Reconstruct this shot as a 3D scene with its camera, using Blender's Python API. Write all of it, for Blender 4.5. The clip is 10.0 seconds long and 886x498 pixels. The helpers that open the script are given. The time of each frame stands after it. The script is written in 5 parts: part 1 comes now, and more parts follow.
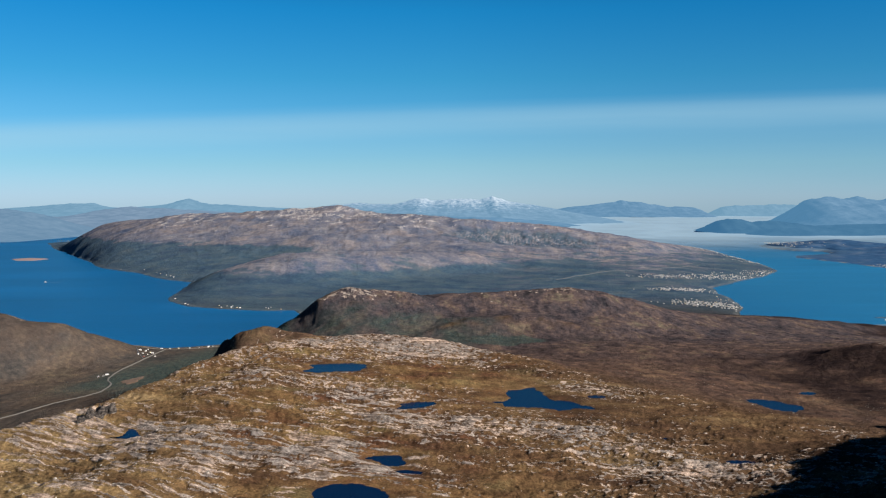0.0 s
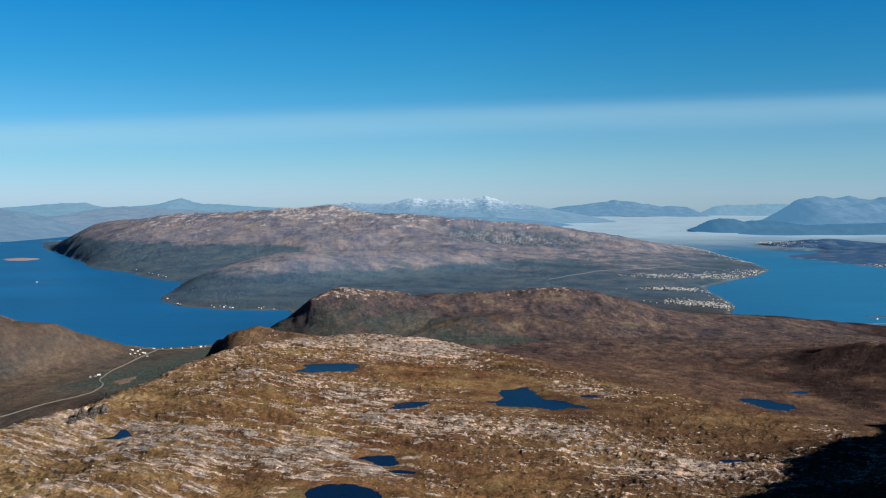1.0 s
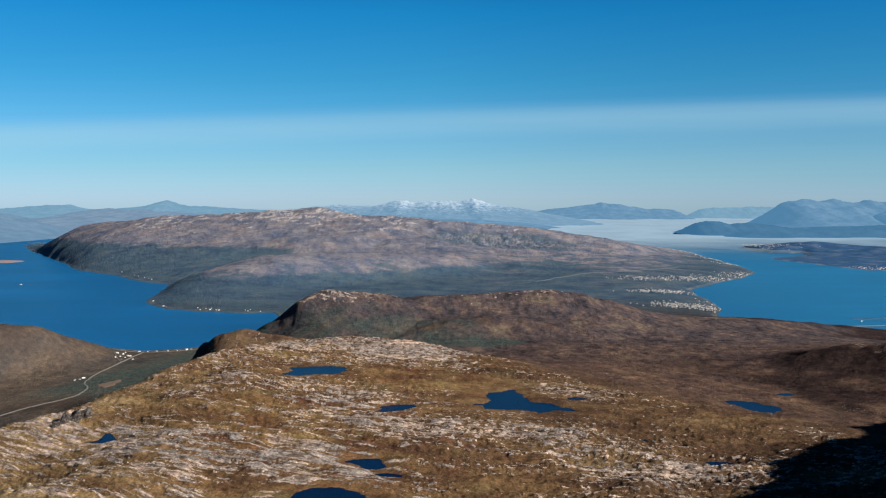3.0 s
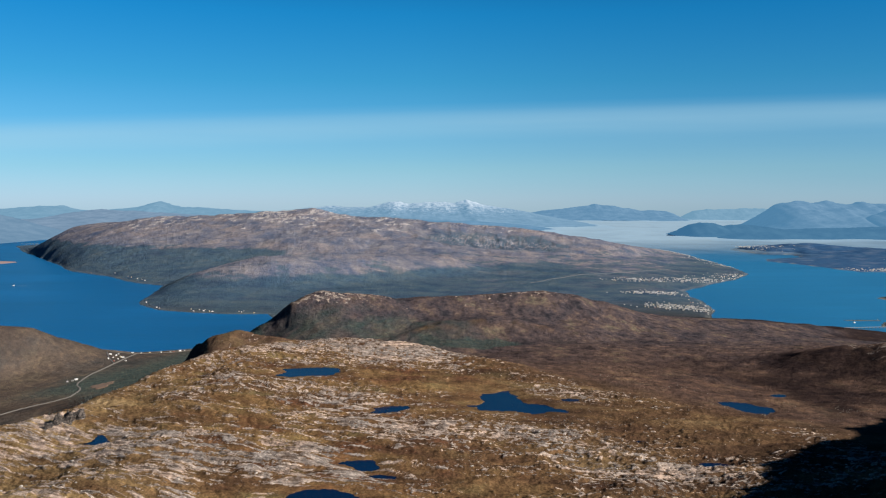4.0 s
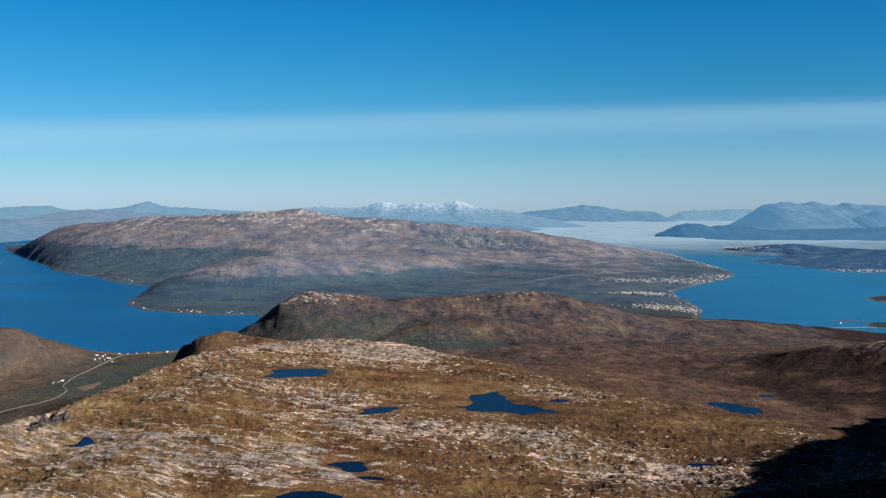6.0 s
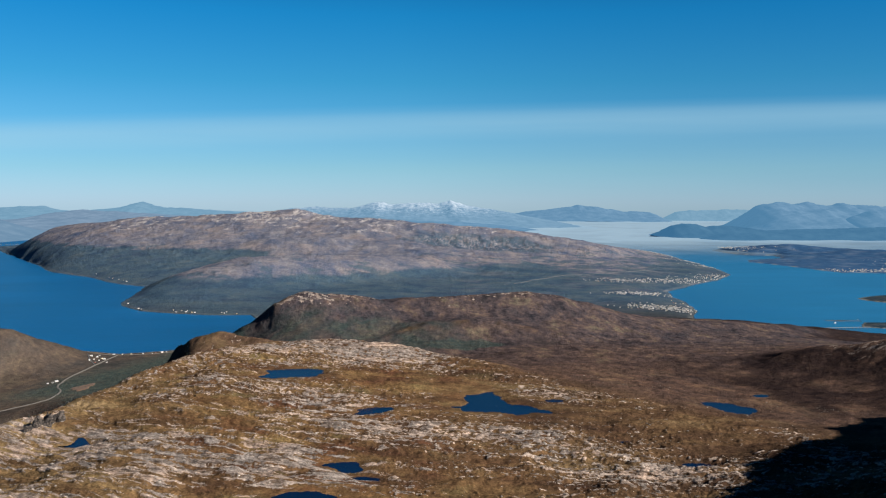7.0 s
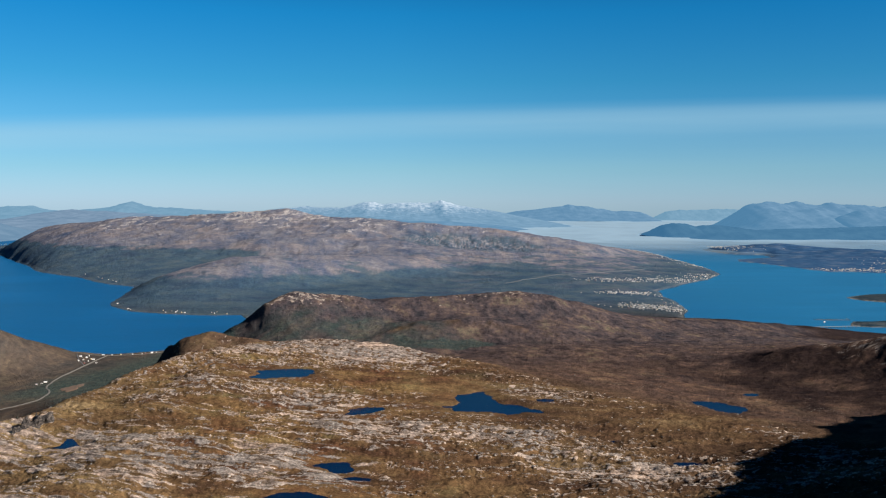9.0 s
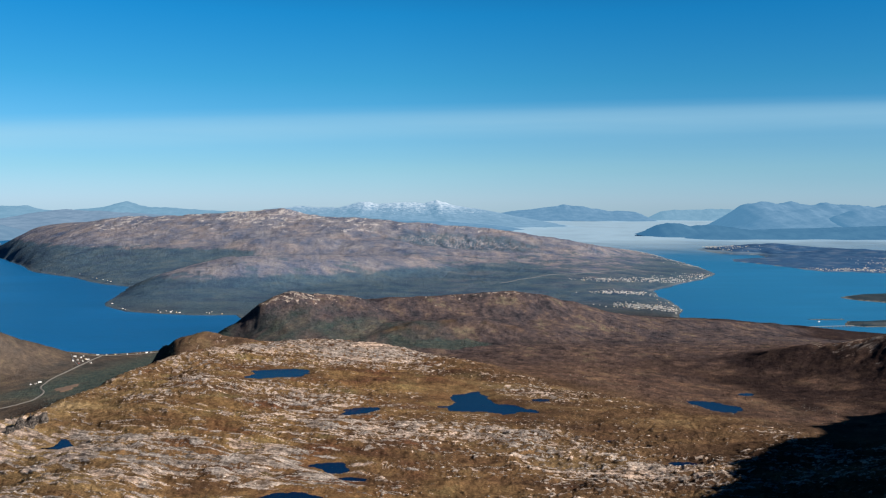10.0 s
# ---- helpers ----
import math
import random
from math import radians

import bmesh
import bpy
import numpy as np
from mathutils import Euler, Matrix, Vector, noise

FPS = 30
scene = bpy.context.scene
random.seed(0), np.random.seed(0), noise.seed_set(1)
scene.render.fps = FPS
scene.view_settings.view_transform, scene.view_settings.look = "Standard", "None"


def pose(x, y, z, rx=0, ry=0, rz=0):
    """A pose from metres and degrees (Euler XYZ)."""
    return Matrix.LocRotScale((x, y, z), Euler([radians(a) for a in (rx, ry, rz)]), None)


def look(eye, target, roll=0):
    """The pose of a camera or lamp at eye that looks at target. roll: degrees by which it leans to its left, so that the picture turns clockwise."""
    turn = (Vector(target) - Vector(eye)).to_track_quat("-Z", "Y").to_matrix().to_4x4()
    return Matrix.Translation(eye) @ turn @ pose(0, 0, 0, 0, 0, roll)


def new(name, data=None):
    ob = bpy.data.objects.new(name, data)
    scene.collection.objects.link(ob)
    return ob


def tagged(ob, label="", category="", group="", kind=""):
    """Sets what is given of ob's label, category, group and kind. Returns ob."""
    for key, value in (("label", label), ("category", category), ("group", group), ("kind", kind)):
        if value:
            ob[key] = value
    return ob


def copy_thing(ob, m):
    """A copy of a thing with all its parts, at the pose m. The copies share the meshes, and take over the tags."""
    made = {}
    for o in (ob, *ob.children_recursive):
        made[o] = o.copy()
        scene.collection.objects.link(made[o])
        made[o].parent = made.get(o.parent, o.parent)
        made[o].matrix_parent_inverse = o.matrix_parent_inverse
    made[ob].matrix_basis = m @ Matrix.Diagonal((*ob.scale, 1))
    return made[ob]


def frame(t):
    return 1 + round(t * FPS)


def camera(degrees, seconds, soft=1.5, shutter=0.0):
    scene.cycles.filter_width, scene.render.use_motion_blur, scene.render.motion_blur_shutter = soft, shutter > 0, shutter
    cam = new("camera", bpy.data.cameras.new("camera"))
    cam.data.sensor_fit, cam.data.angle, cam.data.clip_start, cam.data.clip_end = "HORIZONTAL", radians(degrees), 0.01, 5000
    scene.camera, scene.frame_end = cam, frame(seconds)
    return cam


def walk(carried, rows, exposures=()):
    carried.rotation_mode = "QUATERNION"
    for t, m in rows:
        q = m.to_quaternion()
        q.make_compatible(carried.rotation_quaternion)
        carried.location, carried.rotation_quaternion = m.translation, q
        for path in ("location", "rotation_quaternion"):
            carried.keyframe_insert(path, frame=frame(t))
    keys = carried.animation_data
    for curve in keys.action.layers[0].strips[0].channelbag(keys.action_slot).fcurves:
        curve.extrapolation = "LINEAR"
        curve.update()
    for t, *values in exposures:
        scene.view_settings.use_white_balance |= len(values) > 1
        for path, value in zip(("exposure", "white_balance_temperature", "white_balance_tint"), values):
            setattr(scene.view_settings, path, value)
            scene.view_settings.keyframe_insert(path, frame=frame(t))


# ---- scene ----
# A fjord landscape seen from a summit, built at one tenth of life size, so that its
# forty kilometres of distance lie within the camera's reach.
cam = camera(54.0, 10.0, 1.15)
# seconds, x, y, z, pitch, roll, yaw
PATH = [
    (0.0, 0.000, 0.000, 88.000, -3.199, 0.000, 0.000),
    (0.5, 0.011, 0.071, 88.005, -3.210, -0.005, -0.243),
    (1.0, 0.022, 0.142, 88.008, -3.226, 0.010, -0.457),
    (1.5, 0.030, 0.213, 88.011, -3.227, 0.005, -0.675),
    (2.0, 0.038, 0.284, 88.014, -3.189, -0.021, -0.873),
    (2.5, 0.044, 0.355, 88.015, -3.129, -0.040, -1.087),
    (4.0, 0.054, 0.568, 88.014, -2.984, -0.133, -1.686),
    (4.5, 0.055, 0.639, 88.012, -2.973, -0.155, -1.880),
    (5.0, 0.055, 0.711, 88.009, -2.959, -0.165, -2.072),
    (5.5, 0.053, 0.782, 88.005, -2.950, -0.185, -2.264),
    (7.0, 0.040, 0.996, 87.989, -2.928, -0.202, -2.752),
    (7.5, 0.033, 1.068, 87.982, -2.922, -0.198, -2.908),
    (8.0, 0.024, 1.139, 87.975, -2.924, -0.195, -3.071),
    (8.5, 0.015, 1.211, 87.966, -2.934, -0.185, -3.222),
    (9.0, 0.004, 1.282, 87.957, -2.945, -0.180, -3.362),
    (9.5, -0.009, 1.354, 87.946, -2.946, -0.189, -3.515),
    (10.0, -0.022, 1.426, 87.935, -2.953, -0.198, -3.671),
]
walk(cam, [(t, pose(x, y, z, 90 + p, r, w)) for t, x, y, z, p, r, w in PATH], [(0.0, 1.16), (5.0, 1.16), (8.0, 1.15), (9.0, 1.16), (9.5, 1.25), (10.0, 1.26)])

# ---- light ----
SUN_ELEV, SUN_AZ = 27.0, 119.0  # degrees; azimuth clockwise from +y


def make_world():
    world = bpy.data.worlds.new("world")
    scene.world = world
    world.use_nodes = True
    nt = world.node_tree
    nt.nodes.clear()
    N, L = nt.nodes.new, nt.links.new
    sky = N("ShaderNodeTexSky")
    sky.sky_type = "NISHITA"
    sky.sun_disc = False
    sky.sun_elevation = radians(SUN_ELEV)
    sky.sun_rotation = radians(SUN_AZ)
    sky.altitude, sky.air_density, sky.dust_density, sky.ozone_density = 900, 1.0, 0.3, 3.0
    co = N("ShaderNodeTexCoord")
    sep = N("ShaderNodeSeparateXYZ")
    L(co.outputs["Generated"], sep.inputs[0])
    # tint by height over the horizon
    ramp = N("ShaderNodeValToRGB")
    L(sep.outputs["Z"], ramp.inputs[0])
    e = ramp.color_ramp.elements
    e[0].position, e[0].color = 0.005, (0.40, 0.53, 0.83, 1)
    e[1].position, e[1].color = 0.60, (0.010, 0.085, 0.19, 1)
    for p, c in ((0.04, (0.31, 0.515, 0.69, 1)), (0.137, (0.115, 0.49, 0.64, 1)), (0.21, (0.044, 0.475, 0.68, 1)), (0.32, (0.020, 0.25, 0.43, 1))):
        k = e.new(p)
        k.color = c
    mul = N("ShaderNodeMix")
    mul.data_type, mul.blend_type = "RGBA", "MULTIPLY"
    mul.inputs[0].default_value = 1.0
    L(sky.outputs[0], mul.inputs[6])
    even = N("ShaderNodeMix")
    even.data_type, even.blend_type = "RGBA", "MULTIPLY"
    even.inputs[0].default_value = 1.0
    side = N("ShaderNodeValToRGB")
    half = N("ShaderNodeMath")
    half.operation, half.inputs[1].default_value, half.inputs[2].default_value = "MULTIPLY_ADD", 0.5, 0.5
    L(sep.outputs["X"], half.inputs[0])
    L(half.outputs[0], side.inputs[0])
    side.color_ramp.elements[0].position, side.color_ramp.elements[0].color = 0.50, (0.86, 0.90, 0.915, 1)
    left = side.color_ramp.elements.new(0.27)
    left.color = (0.76, 0.81, 0.85, 1)
    side.color_ramp.elements[len(side.color_ramp.elements) - 1].position, side.color_ramp.elements[len(side.color_ramp.elements) - 1].color = 0.77, (0.70, 0.785, 0.845, 1)
    L(ramp.outputs[0], even.inputs[6])
    L(side.outputs[0], even.inputs[7])
    L(even.outputs[2], mul.inputs[7])

    def math_node(op, a, b=None, clamp=False):
        m = N("ShaderNodeMath")
        m.operation, m.use_clamp = op, clamp
        for i, v in enumerate((a, b)):
            if v is None:
                continue
            if isinstance(v, (int, float)):
                m.inputs[i].default_value = v
            else:
                L(v, m.inputs[i])
        return m.outputs[0]

    # thin cirrus sheet, sharp above and fading out below
    noise_tex = N("ShaderNodeTexNoise")
    mapping = N("ShaderNodeMapping")
    mapping.inputs["Scale"].default_value = (2.0, 2.0, 30.0)
    L(co.outputs["Generated"], mapping.inputs[0])
    L(mapping.outputs[0], noise_tex.inputs["Vector"])
    noise_tex.inputs["Scale"].default_value = 1.3
    noise_tex.inputs["Detail"].default_value = 5.0
    ahead = math_node("MAXIMUM", sep.outputs["Y"], 0.3)
    tilt = math_node("MULTIPLY", math_node("DIVIDE", sep.outputs["X"], ahead), -0.034)
    wob = math_node("MULTIPLY", math_node("SUBTRACT", noise_tex.outputs[0], 0.5), 0.005)
    h = math_node("ADD", math_node("ADD", math_node("DIVIDE", sep.outputs["Z"], ahead), tilt), wob)
    band = N("ShaderNodeValToRGB")
    L(h, band.inputs[0])
    b = band.color_ramp.elements
    b[0].position, b[0].color = 0.032, (0.20, 0.20, 0.20, 1)
    b[1].position, b[1].color = 0.113, (0, 0, 0, 1)
    for p, v in ((0.054, 0.13), (0.069, 0.14), (0.080, 0.29), (0.091, 0.37), (0.099, 0.28), (0.106, 0.08)):
        k = b.new(p)
        k.color = (v, v, v, 1)
    soft = math_node("MULTIPLY", band.outputs[0], math_node("ADD", math_node("MULTIPLY", noise_tex.outputs[0], 0.7), 0.65))
    mix = N("ShaderNodeMix")
    mix.data_type = "RGBA"
    L(soft, mix.inputs[0])
    L(mul.outputs[2], mix.inputs[6])
    mix.inputs[7].default_value = CIRRUS
    bg = N("ShaderNodeBackground")
    bg.inputs[1].default_value = 0.080
    L(mix.outputs[2], bg.inputs[0])
    out = N("ShaderNodeOutputWorld")
    L(bg.outputs[0], out.inputs[0])


CIRRUS = (2.45, 3.75, 4.4, 1)
make_world()
sun = new("sun", bpy.data.lights.new("sun", "SUN"))
sun.data.energy, sun.data.angle, sun.data.color = 5.0, radians(0.5), (1.0, 0.94, 0.86)
_az, _el = radians(SUN_AZ), radians(SUN_ELEV)
SUN_WAY = Vector((math.sin(_az) * math.cos(_el), math.cos(_az) * math.cos(_el), math.sin(_el)))
sun.matrix_world = look(SUN_WAY * 300, (0, 0, 0))


# ---- numbers: noise, lines, outlines ----
def hashed(ix, iy, seed):
    n = (ix.astype(np.int64) * 374761393 + iy.astype(np.int64) * 668265263 + seed * 144665) & 0x7FFFFFFF
    n = ((n ^ (n >> 13)) * 1274126177) & 0x7FFFFFFF
    return ((n ^ (n >> 16)) & 0xFFFF) / 65535.0


def gnoise(x, y, seed=0):
    """Gradient noise, about -1 to 1."""
    ix, iy = np.floor(x), np.floor(y)
    fx, fy = x - ix, y - iy
    u, v = fx * fx * fx * (fx * (fx * 6 - 15) + 10), fy * fy * fy * (fy * (fy * 6 - 15) + 10)

    def corner(dx, dy):
        a = hashed(ix + dx, iy + dy, seed) * 2 * np.pi
        return np.cos(a) * (fx - dx) + np.sin(a) * (fy - dy)

    a = corner(0, 0) * (1 - u) + corner(1, 0) * u
    b = corner(0, 1) * (1 - u) + corner(1, 1) * u
    return (a * (1 - v) + b * v) * 1.5


def fbm(x, y, size, octaves=4, seed=0, gain=0.5):
    total, amp, norm = 0.0, 1.0, 0.0
    for o in range(octaves):
        f = 2.03 ** o / size
        total = total + amp * gnoise(x * f + 17.3 * o, y * f - 9.1 * o, seed + o)
        norm += amp
        amp *= gain
    return total / norm


def ridged(x, y, size, octaves=4, seed=0, gain=0.5):
    total, amp, norm = 0.0, 1.0, 0.0
    for o in range(octaves):
        f = 2.07 ** o / size
        total = total + amp * (1 - 2 * np.abs(gnoise(x * f + 31.7 * o, y * f + 5.3 * o, seed + o)))
        norm += amp
        amp *= gain
    return total / norm


def step(a, b, v):
    t = np.clip((v - a) / (b - a), 0, 1)
    return t * t * (3 - 2 * t)


def smax(a, b, k):
    h = np.clip(0.5 + 0.5 * (a - b) / k, 0, 1)
    return b + (a - b) * h + k * h * (1 - h)


def line_near(X, Y, pts):
    """Distance to a polyline, its height near there, and the side (towards +1: left of its way), both blended along it."""
    best = np.full(X.shape, 1e12)
    zz, side, total = np.zeros(X.shape), np.zeros(X.shape), np.zeros(X.shape)
    for (x0, y0, z0), (x1, y1, z1) in zip(pts, pts[1:]):
        dx, dy = x1 - x0, y1 - y0
        length = math.hypot(dx, dy)
        t = np.clip(((X - x0) * dx + (Y - y0) * dy) / (dx * dx + dy * dy), 0, 1)
        d = (X - x0 - t * dx) ** 2 + (Y - y0 - t * dy) ** 2
        best = np.minimum(best, d)
        w = length / (d + 4.0) ** 2
        zz += w * (z0 + t * (z1 - z0))
        side += w * np.clip((dx * (Y - y0) - dy * (X - x0)) / length / (1 + 0.5 * np.sqrt(d)), -1, 1)
        total += w
    return np.sqrt(best), zz / total, side / total


def inside(X, Y, pts):
    """Signed distance to a closed outline, positive inside."""
    best = np.full(X.shape, 1e12)
    odd = np.zeros(X.shape, bool)
    for (x0, y0), (x1, y1) in zip(pts, pts[1:] + pts[:1]):
        dx, dy = x1 - x0, y1 - y0
        t = np.clip(((X - x0) * dx + (Y - y0) * dy) / (dx * dx + dy * dy), 0, 1)
        best = np.minimum(best, (X - x0 - t * dx) ** 2 + (Y - y0 - t * dy) ** 2)
        if y0 != y1:
            odd ^= ((y0 > Y) != (y1 > Y)) & (X < dx * (Y - y0) / (y1 - y0) + x0)
    return np.sqrt(best) * np.where(odd, 1.0, -1.0)


def ridge(X, Y, pts, near, far, power=1.6):
    """A ridge along a crest line drawn from west to east: its right side falls over 'near' metres, its left side over 'far'."""
    d, z, side = line_near(X, Y, pts)
    w = near + (far - near) * (0.5 + 0.5 * side)
    return z * np.exp(-((d / w) ** power))


def raised(h, X, Y, pts, near, far, power=1.6):
    """The land h with a ridge raised on it."""
    d, z, side = line_near(X, Y, pts)
    w = near + (far - near) * (0.5 + 0.5 * side)
    return h + np.maximum(z - h, 0) * np.exp(-((d / w) ** power))


# ---- the plan of the land ----
COAST = [(-1900, 520), (-300, 560), (-215, 535), (-190, 524), (-163, 513), (-139, 523), (-112, 545), (-95, 600), (-105, 660),
         (-119, 692), (-151, 692), (-182, 702), (-213, 718), (-238, 758), (-249, 785), (-261, 883), (-269, 932), (-302, 958),
         (-374, 1056), (-443, 1127), (-499, 1229), (-600, 1405), (-714, 1593), (-820, 1800), (-700, 2050), (-200, 1900), (300, 1700),
         (446, 1540), (458, 1440), (446, 1340), (443, 1240), (430, 1140), (417, 1082), (370, 1001), (326, 952), (272, 871), (260, 818), (257, 762),
         (246, 710), (225, 660), (240, 600), (330, 555), (420, 530), (700, 520), (1900, 500), (1900, -1900), (-1900, -1900)]
MOUNTAIN = [(-760, 1720, 3.0), (-676, 1640, 12.2), (-620, 1580, 32.9), (-576, 1530, 50.7), (-517, 1490, 55.2), (-456, 1450, 58.4), (-412, 1430, 62.1),
            (-315, 1410, 66.8), (-238, 1390, 70.2), (-165, 1380, 75.2),
            (-118, 1360, 65.9), (-73, 1340, 65.3), (14, 1320, 57.9), (99, 1320, 51.7), (184, 1310, 45.5), (263, 1280, 33.0), (300, 1260, 24.7), (333, 1230, 13.5),
            (372, 1200, 8.4), (394, 1150, 1.2)]
SHOULDER = [(-276, 1200, 27), (-221, 1200, 33), (-173, 1190, 39), (-111, 1190, 40), (-65, 1190, 36), (-3, 1180, 35), (48, 1120, 23), (111, 1090, 14), (160, 1060, 9)]
SPUR = [(-246, 800, 6), (-240, 830, 10), (-225, 900, 20), (-163, 950, 28), (-87, 1000, 27), (5, 1050, 24)]
HILL = [(-73, 400, 19.7), (-67, 405, 27.6), (-64, 408, 32.8), (-58, 412, 41.1), (-50, 418, 43.6), (-45, 422, 45.5), (-35, 428, 43.3),
        (-18, 432, 41.9), (-7, 436, 39.1), (10, 440, 40.2), (34, 445, 40.7), (51, 448, 41.7), (66, 450, 42.0), (81, 450, 40.5), (96, 452, 37.0),
        (109, 456, 33.3), (125, 460, 28.8), (145, 465, 25.4), (170, 475, 23.5), (195, 485, 21.4), (223, 490, 19.0), (251, 490, 14.8), (288, 480, 9.0)]
KNEE = [(-104, 322, 17), (-93, 320, 26), (-84, 318, 28.3), (-80, 322, 36.2), (-74, 320, 39.5), (-65, 316, 41.7), (-54, 312, 40.4), (-47, 308, 39.9)]
BENCH = [(-10, 385, 29), (12, 392, 33.5), (30, 396, 35), (46, 396, 34.5), (62, 393, 31)]
WEST_HILL = [(-251, 425, 37.5), (-220, 430, 32.1), (-209, 435, 27.3), (-196, 445, 24.9), (-189, 462, 17.3), (-185, 485, 11.1), (-182, 512, 1.0)]
EAST_HILL = [(79, 303, 30.2), (92, 301, 30.8), (111, 298, 32.0), (122, 293, 34.3), (131, 288, 38.1), (144, 280, 41.1), (159, 266, 46.3), (175, 240, 54.2)]
SUMMIT_RIDGE = [(-120, -120, 70), (-20, -60, 80), (60, -20, 85), (102, 52, 88), (140, 100, 87), (179, 138, 86), (248, 182, 84), (420, 240, 80)]
PLATEAU = [(-89, 172), (-76, 188), (-75, 213), (-71, 226), (-67, 241), (-60, 256), (-43, 275), (-27, 284), (0, 277), (12, 264),
           (34, 239), (52, 214), (78, 180), (95, 140), (60, 40), (-90, 40), (-120, 120)]
RIM = [(-84, 176, 41.4), (-74, 195, 41.2), (-72, 214, 40.8), (-70, 224, 40.6), (-69, 233, 40.8), (-66, 242, 42), (-63, 254, 42.6), (-58, 266, 42.8), (-51, 275, 43.6),
       (-41, 282, 43.4), (-30, 284, 43.3), (-16, 284, 43.2), (-1, 277, 42.5), (11, 264, 41.5), (24, 251, 40.6), (34, 239, 39.6), (44, 226, 38.7), (53, 214, 37.3)]
HEATHER = [(70, 296), (92, 306), (112, 304), (126, 300), (146, 290), (175, 272), (230, 240), (230, 180), (150, 182), (108, 194), (99, 214), (103, 240), (106, 258),
           (98, 270), (88, 280), (74, 284)]
# tarns: x, y, half length, half width, turn, level, roughness of the shore
TARNS = [(37.1, 207.9, 2.3, 1.5, 0, 40.6, 0.25), (99.3, 234.2, 2.0, 1.5, 0, 35.5, 0.2), (44.8, 171.1, 2.0, 1.0, 0, 40.4, 0.4), (53.6, 154.2, 2.8, 1.4, 0, 40.8, 0.4),
         (-25.8, 122.2, 1.8, 1.0, 0, 43.7, 0.4), (-68.3, 133.4, 2.6, 1.3, 0, 42.8, 0.4), (43.2, 156.9, 1.3, 0.7, 0, 40.8, 0.4)]
# larger tarns: level and shore
POOLS = []
POOLS.append((40.5, [(11.9, 202.8), (15.3, 204.4), (15.8, 207.9), (15.4, 211.6), (16.5, 215.3), (22.8, 218.3), (24.2, 214.3), (25.3, 206.8), (28.5, 202.6),
                     (34.5, 198.3), (34.9, 196.1), (30.9, 196.3), (26.0, 193.9), (24.7, 195.6), (22.9, 197.8), (19.3, 196.9), (14.9, 198.8)]))
POOLS.append((42.5, [(-37.7, 229.9), (-35.3, 233.5), (-36.5, 238.3), (-34.0, 239.8), (-25.7, 241.0), (-21.6, 239.2), (-20.8, 234.4), (-23.0, 229.9),
                     (-28.8, 229.4), (-33.7, 227.5)]))
POOLS.append((41.4, [(-10.3, 192.6), (-9.3, 195.1), (-9.8, 196.8), (-7.1, 198.8), (-2.2, 199.1), (-1.7, 196.9), (-4.4, 193.8), (-8.7, 192.0)]))
POOLS.append((41.4, [(-65.8, 168.7), (-63.6, 169.7), (-63.5, 171.7), (-64.1, 175.0), (-63.2, 175.3), (-61.4, 172.4), (-60.0, 169.9), (-60.8, 168.8), (-62.3, 167.8)]))
POOLS.append((42.6, [(-14.0, 151.0), (-12.3, 152.2), (-9.4, 152.7), (-7.6, 152.6), (-7.1, 149.6), (-6.1, 148.0), (-7.6, 146.5), (-10.0, 146.6), (-11.3, 149.2)]))
POOLS.append((42.7, [(-8.3, 143.5), (-6.1, 144.0), (-3.3, 142.9), (-3.7, 141.8), (-6.9, 142.3)]))
POOLS.append((43.2, [(-20.4, 131.0), (-18.9, 133.9), (-16.4, 135.0), (-12.8, 135.0), (-10.5, 133.6), (-8.6, 131.2), (-8.0, 128.2), (-10.2, 124.4), (-15.0, 123.2),
                     (-19.0, 125.5)]))
POOLS.append((37.4, [(76.9, 218.4), (80.0, 218.9), (83.5, 217.5), (85.6, 214.2), (88.5, 211.6), (87.7, 208.7), (84.5, 205.9), (80.3, 207.9), (78.8, 211.5),
                     (77.2, 215.3)]))
# where rock lies bare, and where grass covers it: x, y, half widths, weight
ROCKY = [(-71, 176, 14, 10, 0.9), (-48, 161, 14, 10, 1.0), (-28, 149, 12, 8, 1.0), (-13, 143, 8, 6, 0.9), (-50, 141, 15, 5, 0.5), (-30, 283, 20, 16, 0.9),
         (1, 275, 14, 20, 1.1), (-57, 248, 15, 25, 0.6),
         (-19, 210, 12, 10, 0.8), (-0, 177, 15, 9, 0.7), (20, 176, 14, 8, 0.7), (39, 169, 12, 7, 0.9), (46, 149, 13, 8, 1.1), (35, 210, 12, 14, 0.5),
         (82, 174, 5, 6, 0.8), (-22, 185, 7, 6, 0.5)]
GRASSY = [(-43, 178, 18, 7, 0.7), (-2, 156, 11, 6, 0.9), (-2, 227, 19, 12, 0.8), (30, 201, 12, 8, 0.8), (15, 139, 9, 5, 0.8), (54, 176, 14, 8, 0.5),
          (-66, 141, 7, 8, 0.5), (-62, 196, 12, 7, 0.6)]


def strata(X, Y):
    """The rock's grain: ribs that run down to the south-east in the west and level out to the east."""
    bend = 0.10 * X - 0.46 * 20 * np.log1p(np.exp(np.clip(-(X + 25) / 20, -30, 30)))
    v = (Y + bend) * 0.9 + 2.2 * gnoise(X / 30, Y / 30, 5) + 0.7 * gnoise(X / 11, Y / 11, 6)
    return X + 0.3 * Y, v


def pool_size(pool):
    p = np.array(pool[1])
    return 0.5 * float(np.ptp(p, axis=0).min())


